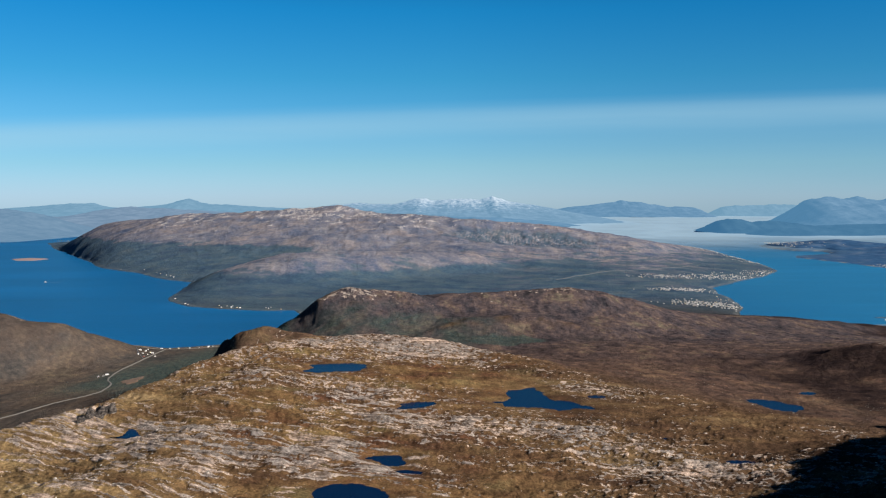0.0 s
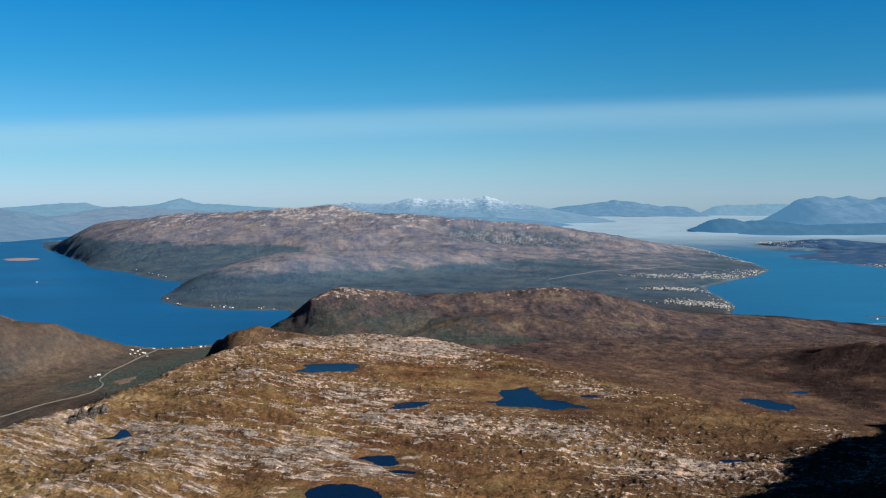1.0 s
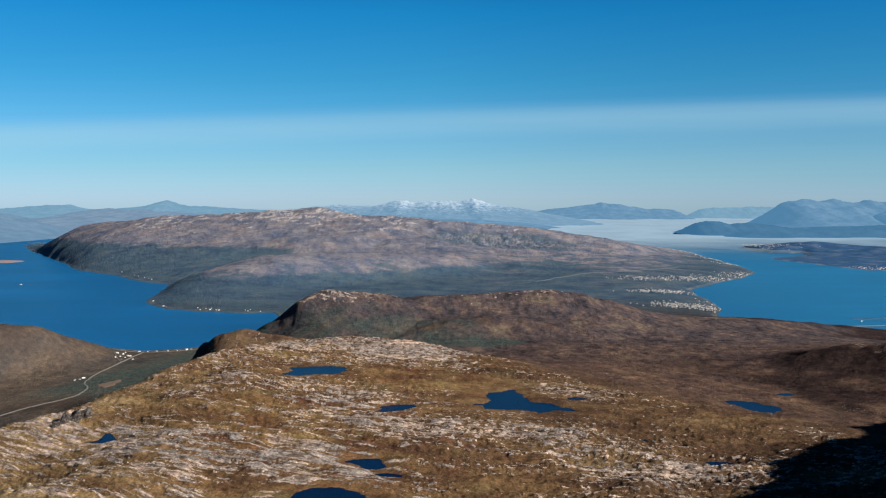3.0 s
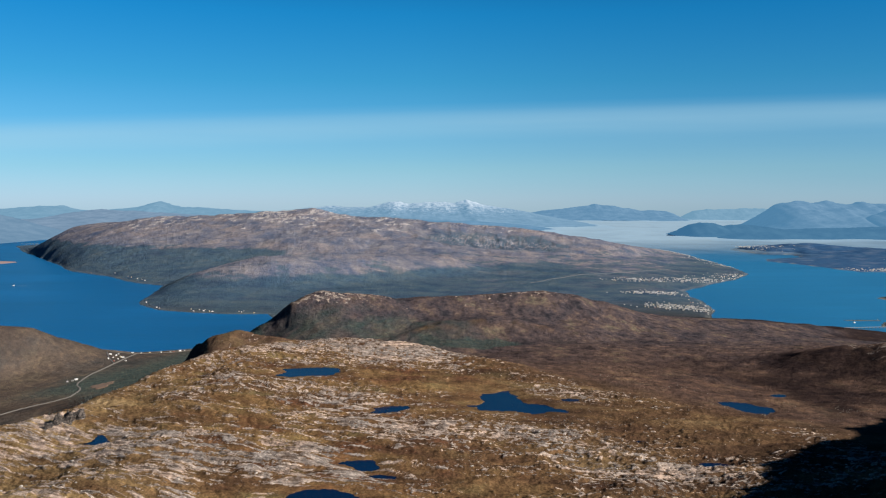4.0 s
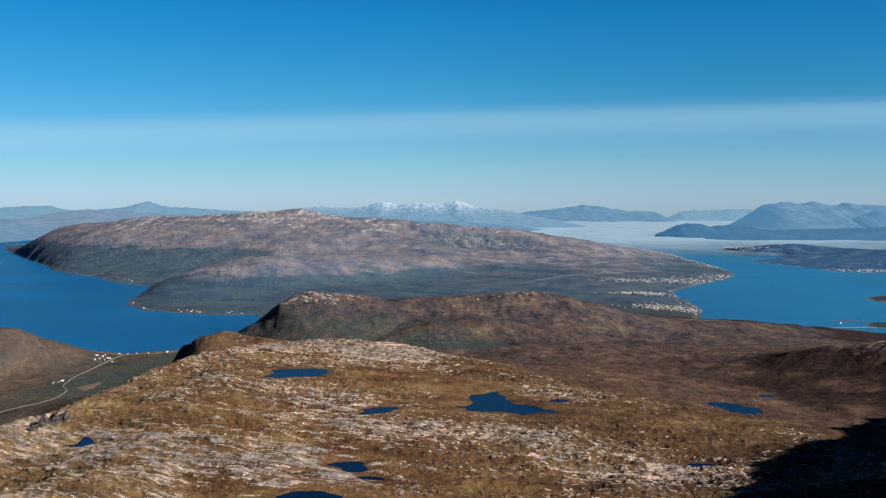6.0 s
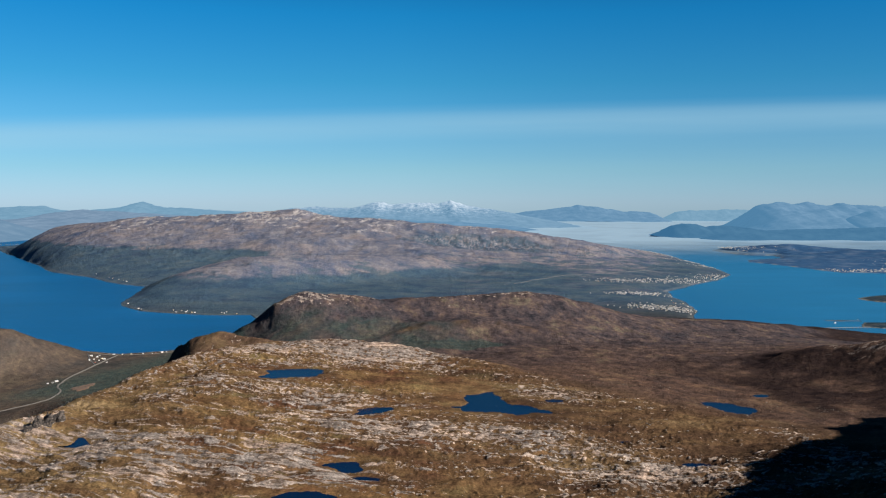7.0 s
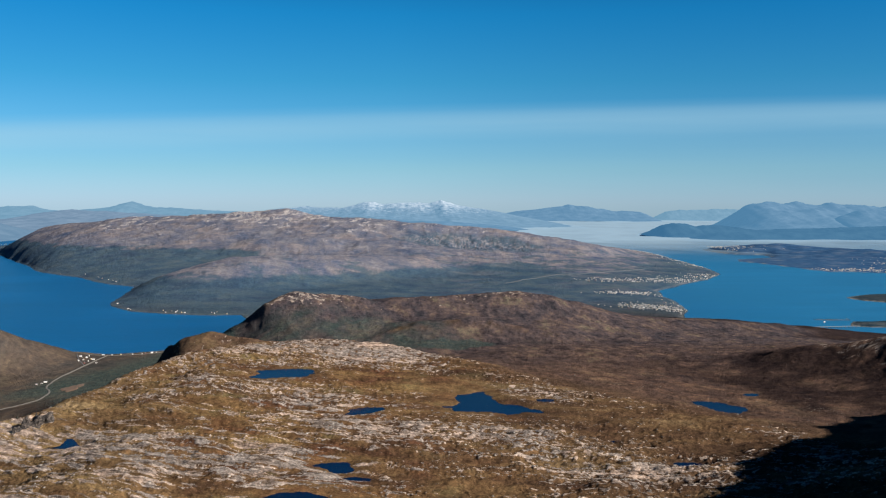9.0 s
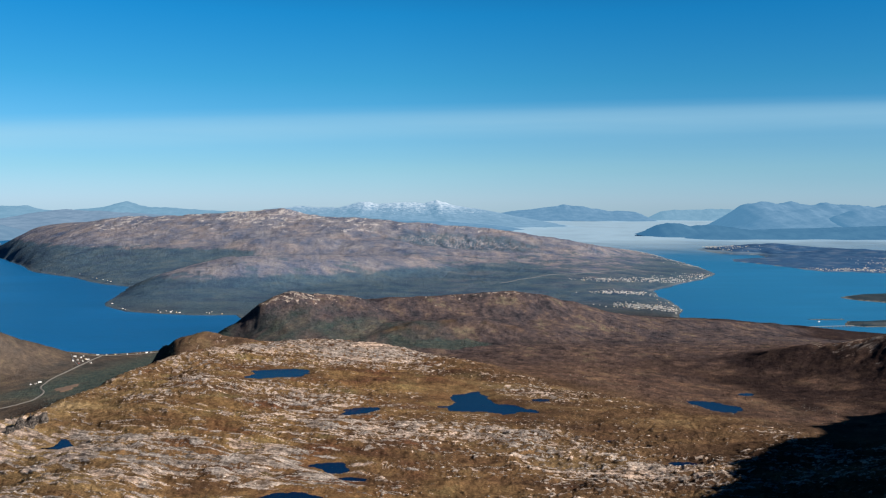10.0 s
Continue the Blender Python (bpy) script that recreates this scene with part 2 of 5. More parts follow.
def tarn_place(tarn):
    """Middle, reach, depth scale and level of a tarn."""
    if len(tarn) == 2:
        p = np.array(tarn[1])
        return float(p[:, 0].mean()), float(p[:, 1].mean()), 0.5 * float(np.ptp(p, axis=0).max()), pool_size(tarn), tarn[0]
    return tarn[0], tarn[1], max(tarn[2], tarn[3]), min(tarn[2], tarn[3]), tarn[5]


def tarn_radius(X, Y, tarn):
    if len(tarn) == 2:
        size = pool_size(tarn)
        sd = inside(X, Y, tarn[1]) + 0.10 * size * gnoise(X / (0.35 * size), Y / (0.35 * size), 3) + 0.05 * size * gnoise(X / (0.14 * size), Y / (0.14 * size), 8)
        return 1 - sd / size
    cx, cy, a, b, turn, level, rough = tarn
    c, s = math.cos(radians(turn)), math.sin(radians(turn))
    u, v = ((X - cx) * c + (Y - cy) * s) / a, (-(X - cx) * s + (Y - cy) * c) / b
    return np.sqrt(u * u + v * v) * (1 + rough * gnoise(X / (0.55 * a) + cx, Y / (0.45 * b) + cy, 3) + 0.4 * rough * gnoise(X / (0.2 * a), Y / (0.2 * b), 8))


def land(X, Y):
    """Height of the land, with masks of bare rock and of woodland, which also paints the corrie's shade."""
    R = np.hypot(X, Y)
    sd = inside(X, Y, COAST) + 5 * fbm(X, Y, 60, 3, 70) * step(250, 700, R)
    west = np.clip(0.8 + (500 - Y) * 0.046, 0.6, 30)
    east = np.where(Y < 420, 34 - np.clip(Y - 228, -60, 192) * 0.07, 20.5 - np.clip((Y - 420) / (180 - 105 * step(165, 250, X)), 0, 1) * 17.5)
    h = west + (east - west) * step(-112, -62, X)
    h = h + 1.5 * fbm(X, Y, 55, 3, 11) * step(-90, -40, X) + 0.7 * fbm(X, Y, 40, 3, 12)
    # far mountain with its shoulder and spur
    big = ridge(X, Y, MOUNTAIN, 215, 240, 1.35)
    big = smax(big, ridge(X, Y, SHOULDER, 85, 130, 1.7), 5)
    big = smax(big, ridge(X, Y, SPUR, 84, 62, 2.4), 2)
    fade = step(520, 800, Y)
    rough = ridged(X + 20 * fbm(X, Y, 90, 2, 33), Y, 150, 5, 21, 0.52)
    gully = ridged(X + 0.35 * Y + 14 * fbm(X, Y, 60, 2, 34), 0.25 * Y, 62, 4, 36, 0.55)
    knolls = ridged(X - 0.5 * Y + 10 * fbm(X, Y, 50, 2, 37), Y, 44, 4, 38, 0.55)
    calm = 0.25 + 0.75 * step(-620, -430, X)
    big = big * (1 + 0.07 * calm * rough * step(4, 25, big) + 0.025 * calm * gully * step(6, 22, big)) + fade * step(10, 26, big) * 1.9 * calm * knolls + fade * 1.3 * fbm(X, Y, 26, 5, 24, 0.62)
    corrie = np.exp(-(((X - 108 - 0.25 * (1240 - Y)) / 105) ** 2 + ((Y - 1225) / 48) ** 2))
    big = big - 12 * corrie + 3.5 * corrie * ridged(X + 0.4 * Y, 0.4 * Y, 26, 3, 61)
    h = smax(h, big * fade, 4)
    # the hills of the middle distance
    tight = 0.35 + 0.65 * step(-75, -25, X)
    h = raised(h, X, Y, HILL, 46 * tight, 90 * tight, 1.5)
    h = raised(h, X, Y, BENCH, 16, 26, 1.6)
    slim = 1 - 0.72 * step(-222, -186, X)
    h = raised(h, X, Y, WEST_HILL, 60 * slim, 80 * slim, 1.5)
    h = raised(h, X, Y, EAST_HILL, 24, 60, 1.5)
    hill = h
    mid = step(280, 330, Y) * (1 - fade)
    h = h + mid * step(-84, -52, X) * (0.7 * ridged(X, Y, 40, 4, 41) * step(15, 30, h) + 0.5 * fbm(X, Y, 14, 4, 45)) + (1 - fade) * 0.7 * fbm(X, Y, 30, 4, 46)
    # the near plateau
    low = h
    ps = inside(X, Y, PLATEAU) + 3.0 * fbm(X, Y, 22, 3, 51)
    top = 41.2 - 0.036 * np.clip(X, -40, 120) - 2.2 * step(-46, -70, X) + 2.5 * step(150, 120, Y) * step(-30, -60, X)
    wide = 13 + 45 * step(-10, 75, X)
    flat = low + np.maximum(top - low, 0) * np.exp(-((np.maximum(-ps, 0) / wide) ** 1.4))
    h = np.maximum(low, flat)
    h = raised(h, X, Y, RIM, 13, 8, 1.7)
    broad = 1 + 1.3 * step(-64, -86, X)
    h = raised(h, X, Y, KNEE, 15 * broad, 12 * broad, 1.8)
    knee = np.exp(-(((X + 62) / 24) ** 2 + ((Y - 312) / 15) ** 2))
    h = h + knee * (0.5 * fbm(X, Y, 9, 4, 58, 0.6) + 0.25 * ridged(X, Y, 4, 3, 59))
    h = h + np.maximum(82 - h, 0) * np.exp(-((np.hypot(X + 12, Y + 22) / 57) ** 1.25))
    h = raised(h, X, Y, SUMMIT_RIDGE, 60, 42, 1.5)
    h = h + 4.0 * ridged(X, Y, 22, 4, 57) * step(58, 80, h) * step(400, 250, R)
    # relief of the plateau: swells, ribs, hummocks
    near = step(-22, 4, ps) * step(30, 100, R)
    u, v = strata(X, Y)
    ribs = ridged(u / 3.0, v, 8.5, 5, 81, 0.58)
    h = h + near * (1.3 * fbm(X, Y, 34, 3, 83) + 0.5 * fbm(u / 2.0, v, 14, 3, 82) + 0.85 * ribs + 0.72 * fbm(u / 1.8, v, 4.5, 4, 87) + 0.28 * fbm(X, Y, 2.2, 3, 89) + 0.20 * ridged(u / 1.8, v, 1.1, 2, 90))
    h = h + (1 - near) * step(60, 140, R) * step(700, 400, R) * (0.35 + 0.65 * step(-120, -60, X)) * (0.55 * fbm(X, Y, 10, 4, 84, 0.6) + 0.2 * ridged(X, Y, 5, 3, 85))
    # bare rock stands in broken blocks and ledges
    zone = fbm(X, Y, 40, 3, 93) * 0.5
    for cx, cy, a, b, w in ROCKY:
        zone = zone + 0.55 * w * np.exp(-(((X - cx) / a) ** 2 + ((Y - cy) / b) ** 2) * 0.8)
    for cx, cy, a, b, w in GRASSY:
        zone = zone - 0.55 * w * np.exp(-(((X - cx) / a) ** 2 + ((Y - cy) / b) ** 2) * 0.8)
    slab = 0.60 * fbm(u / 3.0, v, 6.5, 4, 91, 0.62) + 0.30 * ribs
    block = fbm(u / 4.0, v, 1.5, 4, 122, 0.68)
    knob = fbm(u / 1.5, v, 0.95, 3, 124, 0.68)
    streaky = step(14, -22, X) * step(215, 185, Y)
    fine = knob + (block - knob) * (0.35 + 0.65 * streaky)
    open_rock = 0.60 * slab + 1.30 * fine + 0.62 * zone - 0.15 - 0.09 * step(-5, 30, X)
    proud = step(-0.10, 0.22, open_rock)
    h = h + near * proud * (0.15 + 0.09 * step(-0.02, 0.22, fine) + 0.07 * step(205, 245, Y) * step(0.0, 0.25, knob))
    crag = np.exp(-(((X + 76) / 5) ** 2 + ((Y - 189) / 8) ** 2))
    h = h + crag * (0.3 + 0.8 * ridged(X, Y, 5, 3, 88))
    # tarn basins
    wet = np.zeros(X.shape)
    for tarn in POOLS + TARNS:
        cx, cy, reach, depth, level = tarn_place(tarn)
        close = np.hypot(X - cx, Y - cy) < 4.5 * reach
        r = tarn_radius(X[close], Y[close], tarn)
        hh = h[close]
        bowl = level + np.minimum(np.clip((r - 1) * np.where(r > 1, 0.14, 0.5), -1, 0.6) * depth, 0.45)
        h[close] = hh + (bowl - hh) * step(2.5, 1.1, r)
        wet[close] = np.maximum(wet[close], step(1.5, 1.0, r))
    # the sea takes what lies outside the coast
    inland = 1 - np.exp(-np.maximum(sd, 0) / (16 + 10 * step(600, 900, Y)))
    h = np.where(sd > 0, 0.25 + (h - 0.25) * inland, np.maximum(-6, 0.25 + sd * 0.25))
    # bare rock
    meadow = np.exp(-(line_near(X, Y, BENCH)[0] / 7.0) ** 2) * step(-0.3, 0.3, fbm(X, 0.5 * Y, 12, 4, 113)) * step(400, 394, Y)
    grown = np.maximum(np.maximum(near, 0.5 * step(0.25, 0.6, knee)), 0.75 * meadow)
    rock = step(-0.16, 0.24, open_rock - 0.25 * (grown - near)) * np.maximum(near, 0.9 * step(0.25, 0.6, knee))
    bare = fbm(X, Y, 90, 3, 109)
    far_rock = 0.85 * step(0.12, 0.50, fbm(X - 0.6 * Y, 1.2 * Y, 17, 5, 95, 0.74) + 0.34 * step(34, 74, h) + 0.30 * bare - 0.04) * step(20, 48, h) * fade
    mid_rock = step(0.0, 0.45, fbm(X, Y, 3.2, 4, 96, 0.72) - 0.14 + 0.5 * step(37, 44, hill)) * step(25, 40, hill) * (1 - fade) * (1 - near)
    scree = np.exp(-(((X + 216) / 9) ** 2 + ((Y - 437) / 7) ** 2)) + np.exp(-(((X + 196) / 6) ** 2 + ((Y - 372) / 6) ** 2))
    mid_rock = np.maximum(mid_rock, step(0.3, 0.8, scree + 0.7 * fbm(X, Y, 3, 4, 115, 0.7)))
    crest = np.exp(-((line_near(X, Y, HILL)[0] / 7.0) ** 2)) * step(24, 30, hill) * (1 - fade) * (1 - near)
    mid_rock = np.maximum(mid_rock, 0.65 * crest * step(-0.15, 0.4, fbm(X, Y, 3.2, 4, 103, 0.74)))
    cliff = step(0.3, 0.65, corrie) * step(0.34, 0.6, ridged(X + 0.7 * Y, 0.45 * Y, 9, 4, 62, 0.72))
    far_rock = np.maximum(far_rock * (1 - 0.7 * step(0.25, 0.6, corrie)), 0.5 * cliff)
    rock = np.clip(rock + far_rock + 0.85 * mid_rock + crag * 0.6, 0, 1) * (1 - 0.6 * wet)
    rock = np.maximum(rock, step(4.0, 1.0, np.abs(sd - 2.0)) * step(450, 560, Y))
    # birch woods on the low ground
    line = 14.0 + 14 * step(960, 1060, Y) * step(-120, -200, X) + 7.0 * fbm(X + 0.4 * Y, Y, 48, 5, 97, 0.68) - 6 * step(150, 240, X)
    wood = step(line + 1.2, line - 1.2, h) * step(490, 640, Y)
    wood = wood * (1 - 0.22 * step(0.05, 0.25, fbm(X - 0.3 * Y, 2.0 * Y, 55, 5, 110, 0.62) + 0.02) * step(0, 90, X) * fade)
    wood = np.maximum(wood, 0.8 * step(0.10, 0.34, fbm(X - 0.5 * Y, 1.6 * Y, 36, 5, 106, 0.66) - 0.02 * (h - 22)) * step(38, 24, h) * fade)
    # shade of the corrie, painted in with the dark colour of the woods
    wood = np.maximum(wood, 0.9 * step(0.25, 0.55, corrie + 0.3 * fbm(X, Y, 24, 4, 107))) * (1 - 0.75 * cliff)
    wood = np.maximum(wood, step(43, 34, h + 3 * fbm(X, Y, 16, 3, 94)) * step(0.25, 0.6, np.exp(-(((X + 28) / 55) ** 2 + ((Y - 380) / 38) ** 2))) * (1 - near) * (0.45 + 0.4 * step(-0.1, 0.3, fbm(X, Y, 11, 4, 105))))
    wood = np.maximum(wood, step(17, 10, h + 4 * fbm(X, Y, 25, 3, 98)) * step(-168, -140, X - 0.25 * (Y - 430)) * step(335, 400, Y) * (Y < 640))
    scrub = inside(X, Y, HEATHER) + 9 * fbm(X, Y, 18, 4, 92, 0.6)
    wood = np.maximum(wood, (0.35 + 0.6 * step(94, 106, X)) * step(-8, 3, scrub) * (1 - near))
    wood = np.maximum(wood, 0.55 * step(9, 19, h + 4 * fbm(X, Y, 30, 4, 111, 0.6)) * step(-150, -175, X) * (1 - fade))
    shore = step(0.2, 0.55, np.exp(-(((X - 190) / 45) ** 2 + ((Y - 505) / 16) ** 2)) + 0.25 * fbm(X, Y, 14, 4, 108))
    wood = np.maximum(wood, 0.9 * shore * (1 - fade))
    wood = np.clip(wood * step(-0.5 - 0.9 * fade, 0.1 - 0.5 * fade, fbm(X, Y, 20, 4, 99)), 0, 1)
    valley = step(20 + 16 * step(-100, -84, X) * step(-66, -78, X), 13 + 16 * step(-100, -84, X) * step(-66, -78, X), h + 3 * fbm(X, Y, 22, 3, 98)) * step(-160, -140, X - 0.25 * (Y - 430)) * step(345, 385, Y) * (Y < 640) * (sd > 1.5)
    valley = valley * step(0.9, 1.3, np.hypot((X + 139) / 5.5, (Y - 390) / 12))
    copse = np.exp(-(((X - 27) / 20) ** 2 + ((Y - 366) / 11) ** 2)) + 0.3 * fbm(X, Y, 9, 4, 114, 0.6)
    wood = np.maximum(wood, 0.85 * step(0.4, 0.6, copse) * (1 - near))
    wood = np.maximum(wood, 0.9 * step(40, 34, h + 2 * fbm(X, Y, 9, 3, 112)) * step(-66, -78, X) * step(-132, -120, X) * step(275, 300, Y) * (1 - near) * (Y < 640))
    wood = np.maximum(wood, valley * step(-0.75, -0.2, fbm(X, Y, 12, 4, 104)))
    return h, rock, wood, fade, grown, u, v


# ---- materials ----
def material(name):
    m = bpy.data.materials.new(name)
    m.use_nodes = True
    nt = m.node_tree
    return m, nt, nt.nodes["Principled BSDF"]


def noise_node(nt, scale, detail=4.0, rough=0.55, stretch=None):
    n = nt.nodes.new("ShaderNodeTexNoise")
    n.inputs["Scale"].default_value, n.inputs["Detail"].default_value, n.inputs["Roughness"].default_value = scale, detail, rough
    co = nt.nodes.new("ShaderNodeTexCoord")
    if stretch:
        mp = nt.nodes.new("ShaderNodeMapping")
        mp.inputs["Scale"].default_value = stretch
        nt.links.new(co.outputs["Object"], mp.inputs[0])
        nt.links.new(mp.outputs[0], n.inputs["Vector"])
    else:
        nt.links.new(co.outputs["Object"], n.inputs["Vector"])
    return n.outputs[0]


def ramp_node(nt, value, stops):
    r = nt.nodes.new("ShaderNodeValToRGB")
    nt.links.new(value, r.inputs[0])
    e = r.color_ramp.elements
    e[0].position, e[0].color = stops[0][0], (*stops[0][1], 1)
    e[1].position, e[1].color = stops[-1][0], (*stops[-1][1], 1)
    for p, c in stops[1:-1]:
        k = e.new(p)
        k.color = (*c, 1)
    return r.outputs[0]


def mix_node(nt, fac, a, b, blend="MIX"):
    m = nt.nodes.new("ShaderNodeMix")
    m.data_type, m.blend_type = "RGBA", blend
    for i, v in ((0, fac), (6, a), (7, b)):
        if isinstance(v, (int, float)):
            m.inputs[i].default_value = v
        elif isinstance(v, tuple):
            m.inputs[i].default_value = (*v, 1)
        else:
            nt.links.new(v, m.inputs[i])
    return m.outputs[2]


def calc(nt, op, a, b, clamp=False):
    m = nt.nodes.new("ShaderNodeMath")
    m.operation, m.use_clamp = op, clamp
    for i, v in enumerate((a, b)):
        if isinstance(v, (int, float)):
            m.inputs[i].default_value = v
        else:
            nt.links.new(v, m.inputs[i])
    return m.outputs[0]


def bump(nt, bsdf, height, strength, distance):
    b = nt.nodes.new("ShaderNodeBump")
    b.inputs["Strength"].default_value, b.inputs["Distance"].default_value = strength, distance
    nt.links.new(height, b.inputs["Height"])
    nt.links.new(b.outputs[0], bsdf.inputs["Normal"])


def nearer_moor(nt, pos):
    """1 on the nearer moor, 0 on the hills behind it."""
    k = nt.nodes.new("ShaderNodeMapRange")
    nt.links.new(pos.outputs["Y"], k.inputs[0])
    k.inputs[1].default_value, k.inputs[2].default_value = 400, 260
    return k.outputs[0]


def ground_material():
    m, nt, bsdf = material("moorland")
    L = nt.links.new
    at = nt.nodes.new("ShaderNodeAttribute")
    at.attribute_name = "cover"
    sep = nt.nodes.new("ShaderNodeSeparateColor")
    L(at.outputs["Color"], sep.inputs[0])
    rock, wood, far = sep.outputs[0], sep.outputs[1], sep.outputs[2]
    uv = nt.nodes.new("ShaderNodeUVMap")
    uv.uv_map = "strata"

    def streak(scale, stretch, detail, rough):
        mp = nt.nodes.new("ShaderNodeMapping")
        mp.inputs["Scale"].default_value = (stretch, 1, 1)
        L(uv.outputs[0], mp.inputs[0])
        n = nt.nodes.new("ShaderNodeTexNoise")
        n.inputs["Scale"].default_value, n.inputs["Detail"].default_value, n.inputs["Roughness"].default_value = scale, detail, rough
        L(mp.outputs[0], n.inputs["Vector"])
        return n.outputs[0]

    mid, fine, grain = noise_node(nt, 0.10, 6, 0.62), noise_node(nt, 2.2, 5, 0.72), noise_node(nt, 0.42, 5, 0.72)
    lines = streak(1.0, 0.24, 6, 0.74)
    swath = streak(0.10, 0.30, 6, 0.62)
    # grass, moss and heather of the near plateau
    grass = ramp_node(nt, swath, [(0.34, (0.0384, 0.0229, 0.0154)), (0.44, (0.0858, 0.0479, 0.0261)), (0.54, (0.1418, 0.0831, 0.0374)), (0.66, (0.2296, 0.1520, 0.0659))])
    moss = ramp_node(nt, mid, [(0.34, (0.1085, 0.0466, 0.0284)), (0.45, (0.0640, 0.0365, 0.0229)), (0.56, (0.1296, 0.0801, 0.0397)), (0.68, (0.1441, 0.1226, 0.0578))])
    grass = mix_node(nt, 0.5, grass, moss)
    straw = ramp_node(nt, swath, [(0.34, (0.1071, 0.0673, 0.0341)), (0.46, (0.1913, 0.1290, 0.0630)), (0.56, (0.2632, 0.1851, 0.0918)), (0.66, (0.3290, 0.2455, 0.1378))])
    geo = nt.nodes.new("ShaderNodeNewGeometry")
    pos = nt.nodes.new("ShaderNodeSeparateXYZ")
    L(geo.outputs["Position"], pos.inputs[0])
    brink = nt.nodes.new("ShaderNodeMapRange")
    L(calc(nt, "ADD", pos.outputs["X"], calc(nt, "MULTIPLY", pos.outputs["Y"], 0.30)), brink.inputs[0])
    brink.inputs[1].default_value, brink.inputs[2].default_value, brink.inputs[4].default_value = 14, -30, 0.7
    grass = mix_node(nt, brink.outputs[0], grass, straw)
    # grass turns darker towards the east
    eastward = nt.nodes.new("ShaderNodeMapRange")
    L(calc(nt, "ADD", pos.outputs["X"], calc(nt, "MULTIPLY", mid, 30.0)), eastward.inputs[0])
    eastward.inputs[1].default_value, eastward.inputs[2].default_value = 12, 52
    dark_grass = ramp_node(nt, swath, [(0.34, (0.0360, 0.0225, 0.0162)), (0.46, (0.0630, 0.0387, 0.0243)), (0.56, (0.0900, 0.0558, 0.0315)), (0.66, (0.1305, 0.0900, 0.0504))])
    grass = mix_node(nt, calc(nt, "MULTIPLY", eastward.outputs[0], 0.8), grass, dark_grass)
    # moor of the middle distance
    moor = ramp_node(nt, noise_node(nt, 0.075, 10, 0.74, (1.0, 0.6, 1)), [(0.38, (0.0178, 0.0199, 0.0287)), (0.45, (0.0420, 0.0359, 0.0453)), (0.51, (0.0639, 0.0492, 0.0539)), (0.56, (0.0860, 0.0613, 0.0572)), (0.64, (0.1158, 0.0989, 0.0740))])
    dun = ramp_node(nt, noise_node(nt, 0.035, 9, 0.70, (1.0, 0.5, 1)), [(0.36, (0.0356, 0.0355, 0.0335)), (0.46, (0.0581, 0.0508, 0.0438)), (0.55, (0.0768, 0.0594, 0.0460)), (0.66, (0.0938, 0.0748, 0.0544))])
    west = nt.nodes.new("ShaderNodeMapRange")
    L(pos.outputs["X"], west.inputs[0])
    west.inputs[1].default_value, west.inputs[2].default_value, west.inputs[3].default_value, west.inputs[4].default_value = -60, -130, 0.25, 0.85
    rusty = ramp_node(nt, noise_node(nt, 0.10, 9, 0.74, (0.9, 0.5, 1)), [(0.36, (0.0379, 0.0223, 0.0185)), (0.48, (0.0822, 0.0447, 0.0295)), (0.58, (0.1108, 0.0617, 0.0373)), (0.68, (0.1370, 0.0916, 0.0548))])
    moor = mix_node(nt, calc(nt, "MULTIPLY", nearer_moor(nt, pos), 0.7), moor, rusty)
    moor = mix_node(nt, west.outputs[0], moor, dun)
    tone = ramp_node(nt, noise_node(nt, 0.30, 8, 0.74, (0.8, 0.55, 0.8)), [(0.37, (0.46, 0.48, 0.52)), (0.48, (0.95, 0.95, 0.96)), (0.58, (1.42, 1.34, 1.24)), (0.66, (2.0, 1.8, 1.55))])
    moor = mix_node(nt, calc(nt, "SUBTRACT", 0.95, calc(nt, "MULTIPLY", west.outputs[0], 0.5)), moor, tone, "MULTIPLY")
    grass = mix_node(nt, at.outputs["Alpha"], moor, grass)
    # heath of the far mountain, its colour lightened and blued to paint in haze
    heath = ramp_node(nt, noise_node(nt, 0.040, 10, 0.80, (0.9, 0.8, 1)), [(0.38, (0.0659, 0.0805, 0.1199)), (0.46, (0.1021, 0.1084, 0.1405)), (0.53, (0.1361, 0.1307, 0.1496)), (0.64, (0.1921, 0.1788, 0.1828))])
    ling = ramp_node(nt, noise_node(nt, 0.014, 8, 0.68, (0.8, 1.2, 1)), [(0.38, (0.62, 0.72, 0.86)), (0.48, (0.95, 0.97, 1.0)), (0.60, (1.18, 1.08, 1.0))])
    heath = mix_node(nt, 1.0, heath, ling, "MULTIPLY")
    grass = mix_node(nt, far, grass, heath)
    # bare rock
    stone = ramp_node(nt, lines, [(0.37, (0.0706, 0.0549, 0.0457)), (0.45, (0.1687, 0.1333, 0.1122)), (0.52, (0.2745, 0.2212, 0.1868)), (0.60, (0.4157, 0.3451, 0.2966))])
    lichen = ramp_node(nt, mid, [(0.40, (0.70, 0.74, 0.78)), (0.5, (0.92, 0.92, 0.92)), (0.60, (1.12, 1.04, 0.98))])
    stone = mix_node(nt, 1.0, stone, lichen, "MULTIPLY")
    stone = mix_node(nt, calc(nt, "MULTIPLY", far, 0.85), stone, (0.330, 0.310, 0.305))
    slabs = streak(0.32, 0.28, 4, 0.62)
    grit = calc(nt, "ADD", calc(nt, "ADD", calc(nt, "MULTIPLY", lines, 1.1), calc(nt, "MULTIPLY", slabs, 0.8)), calc(nt, "ADD", calc(nt, "MULTIPLY", fine, 0.5), calc(nt, "MULTIPLY", grain, 0.4)))
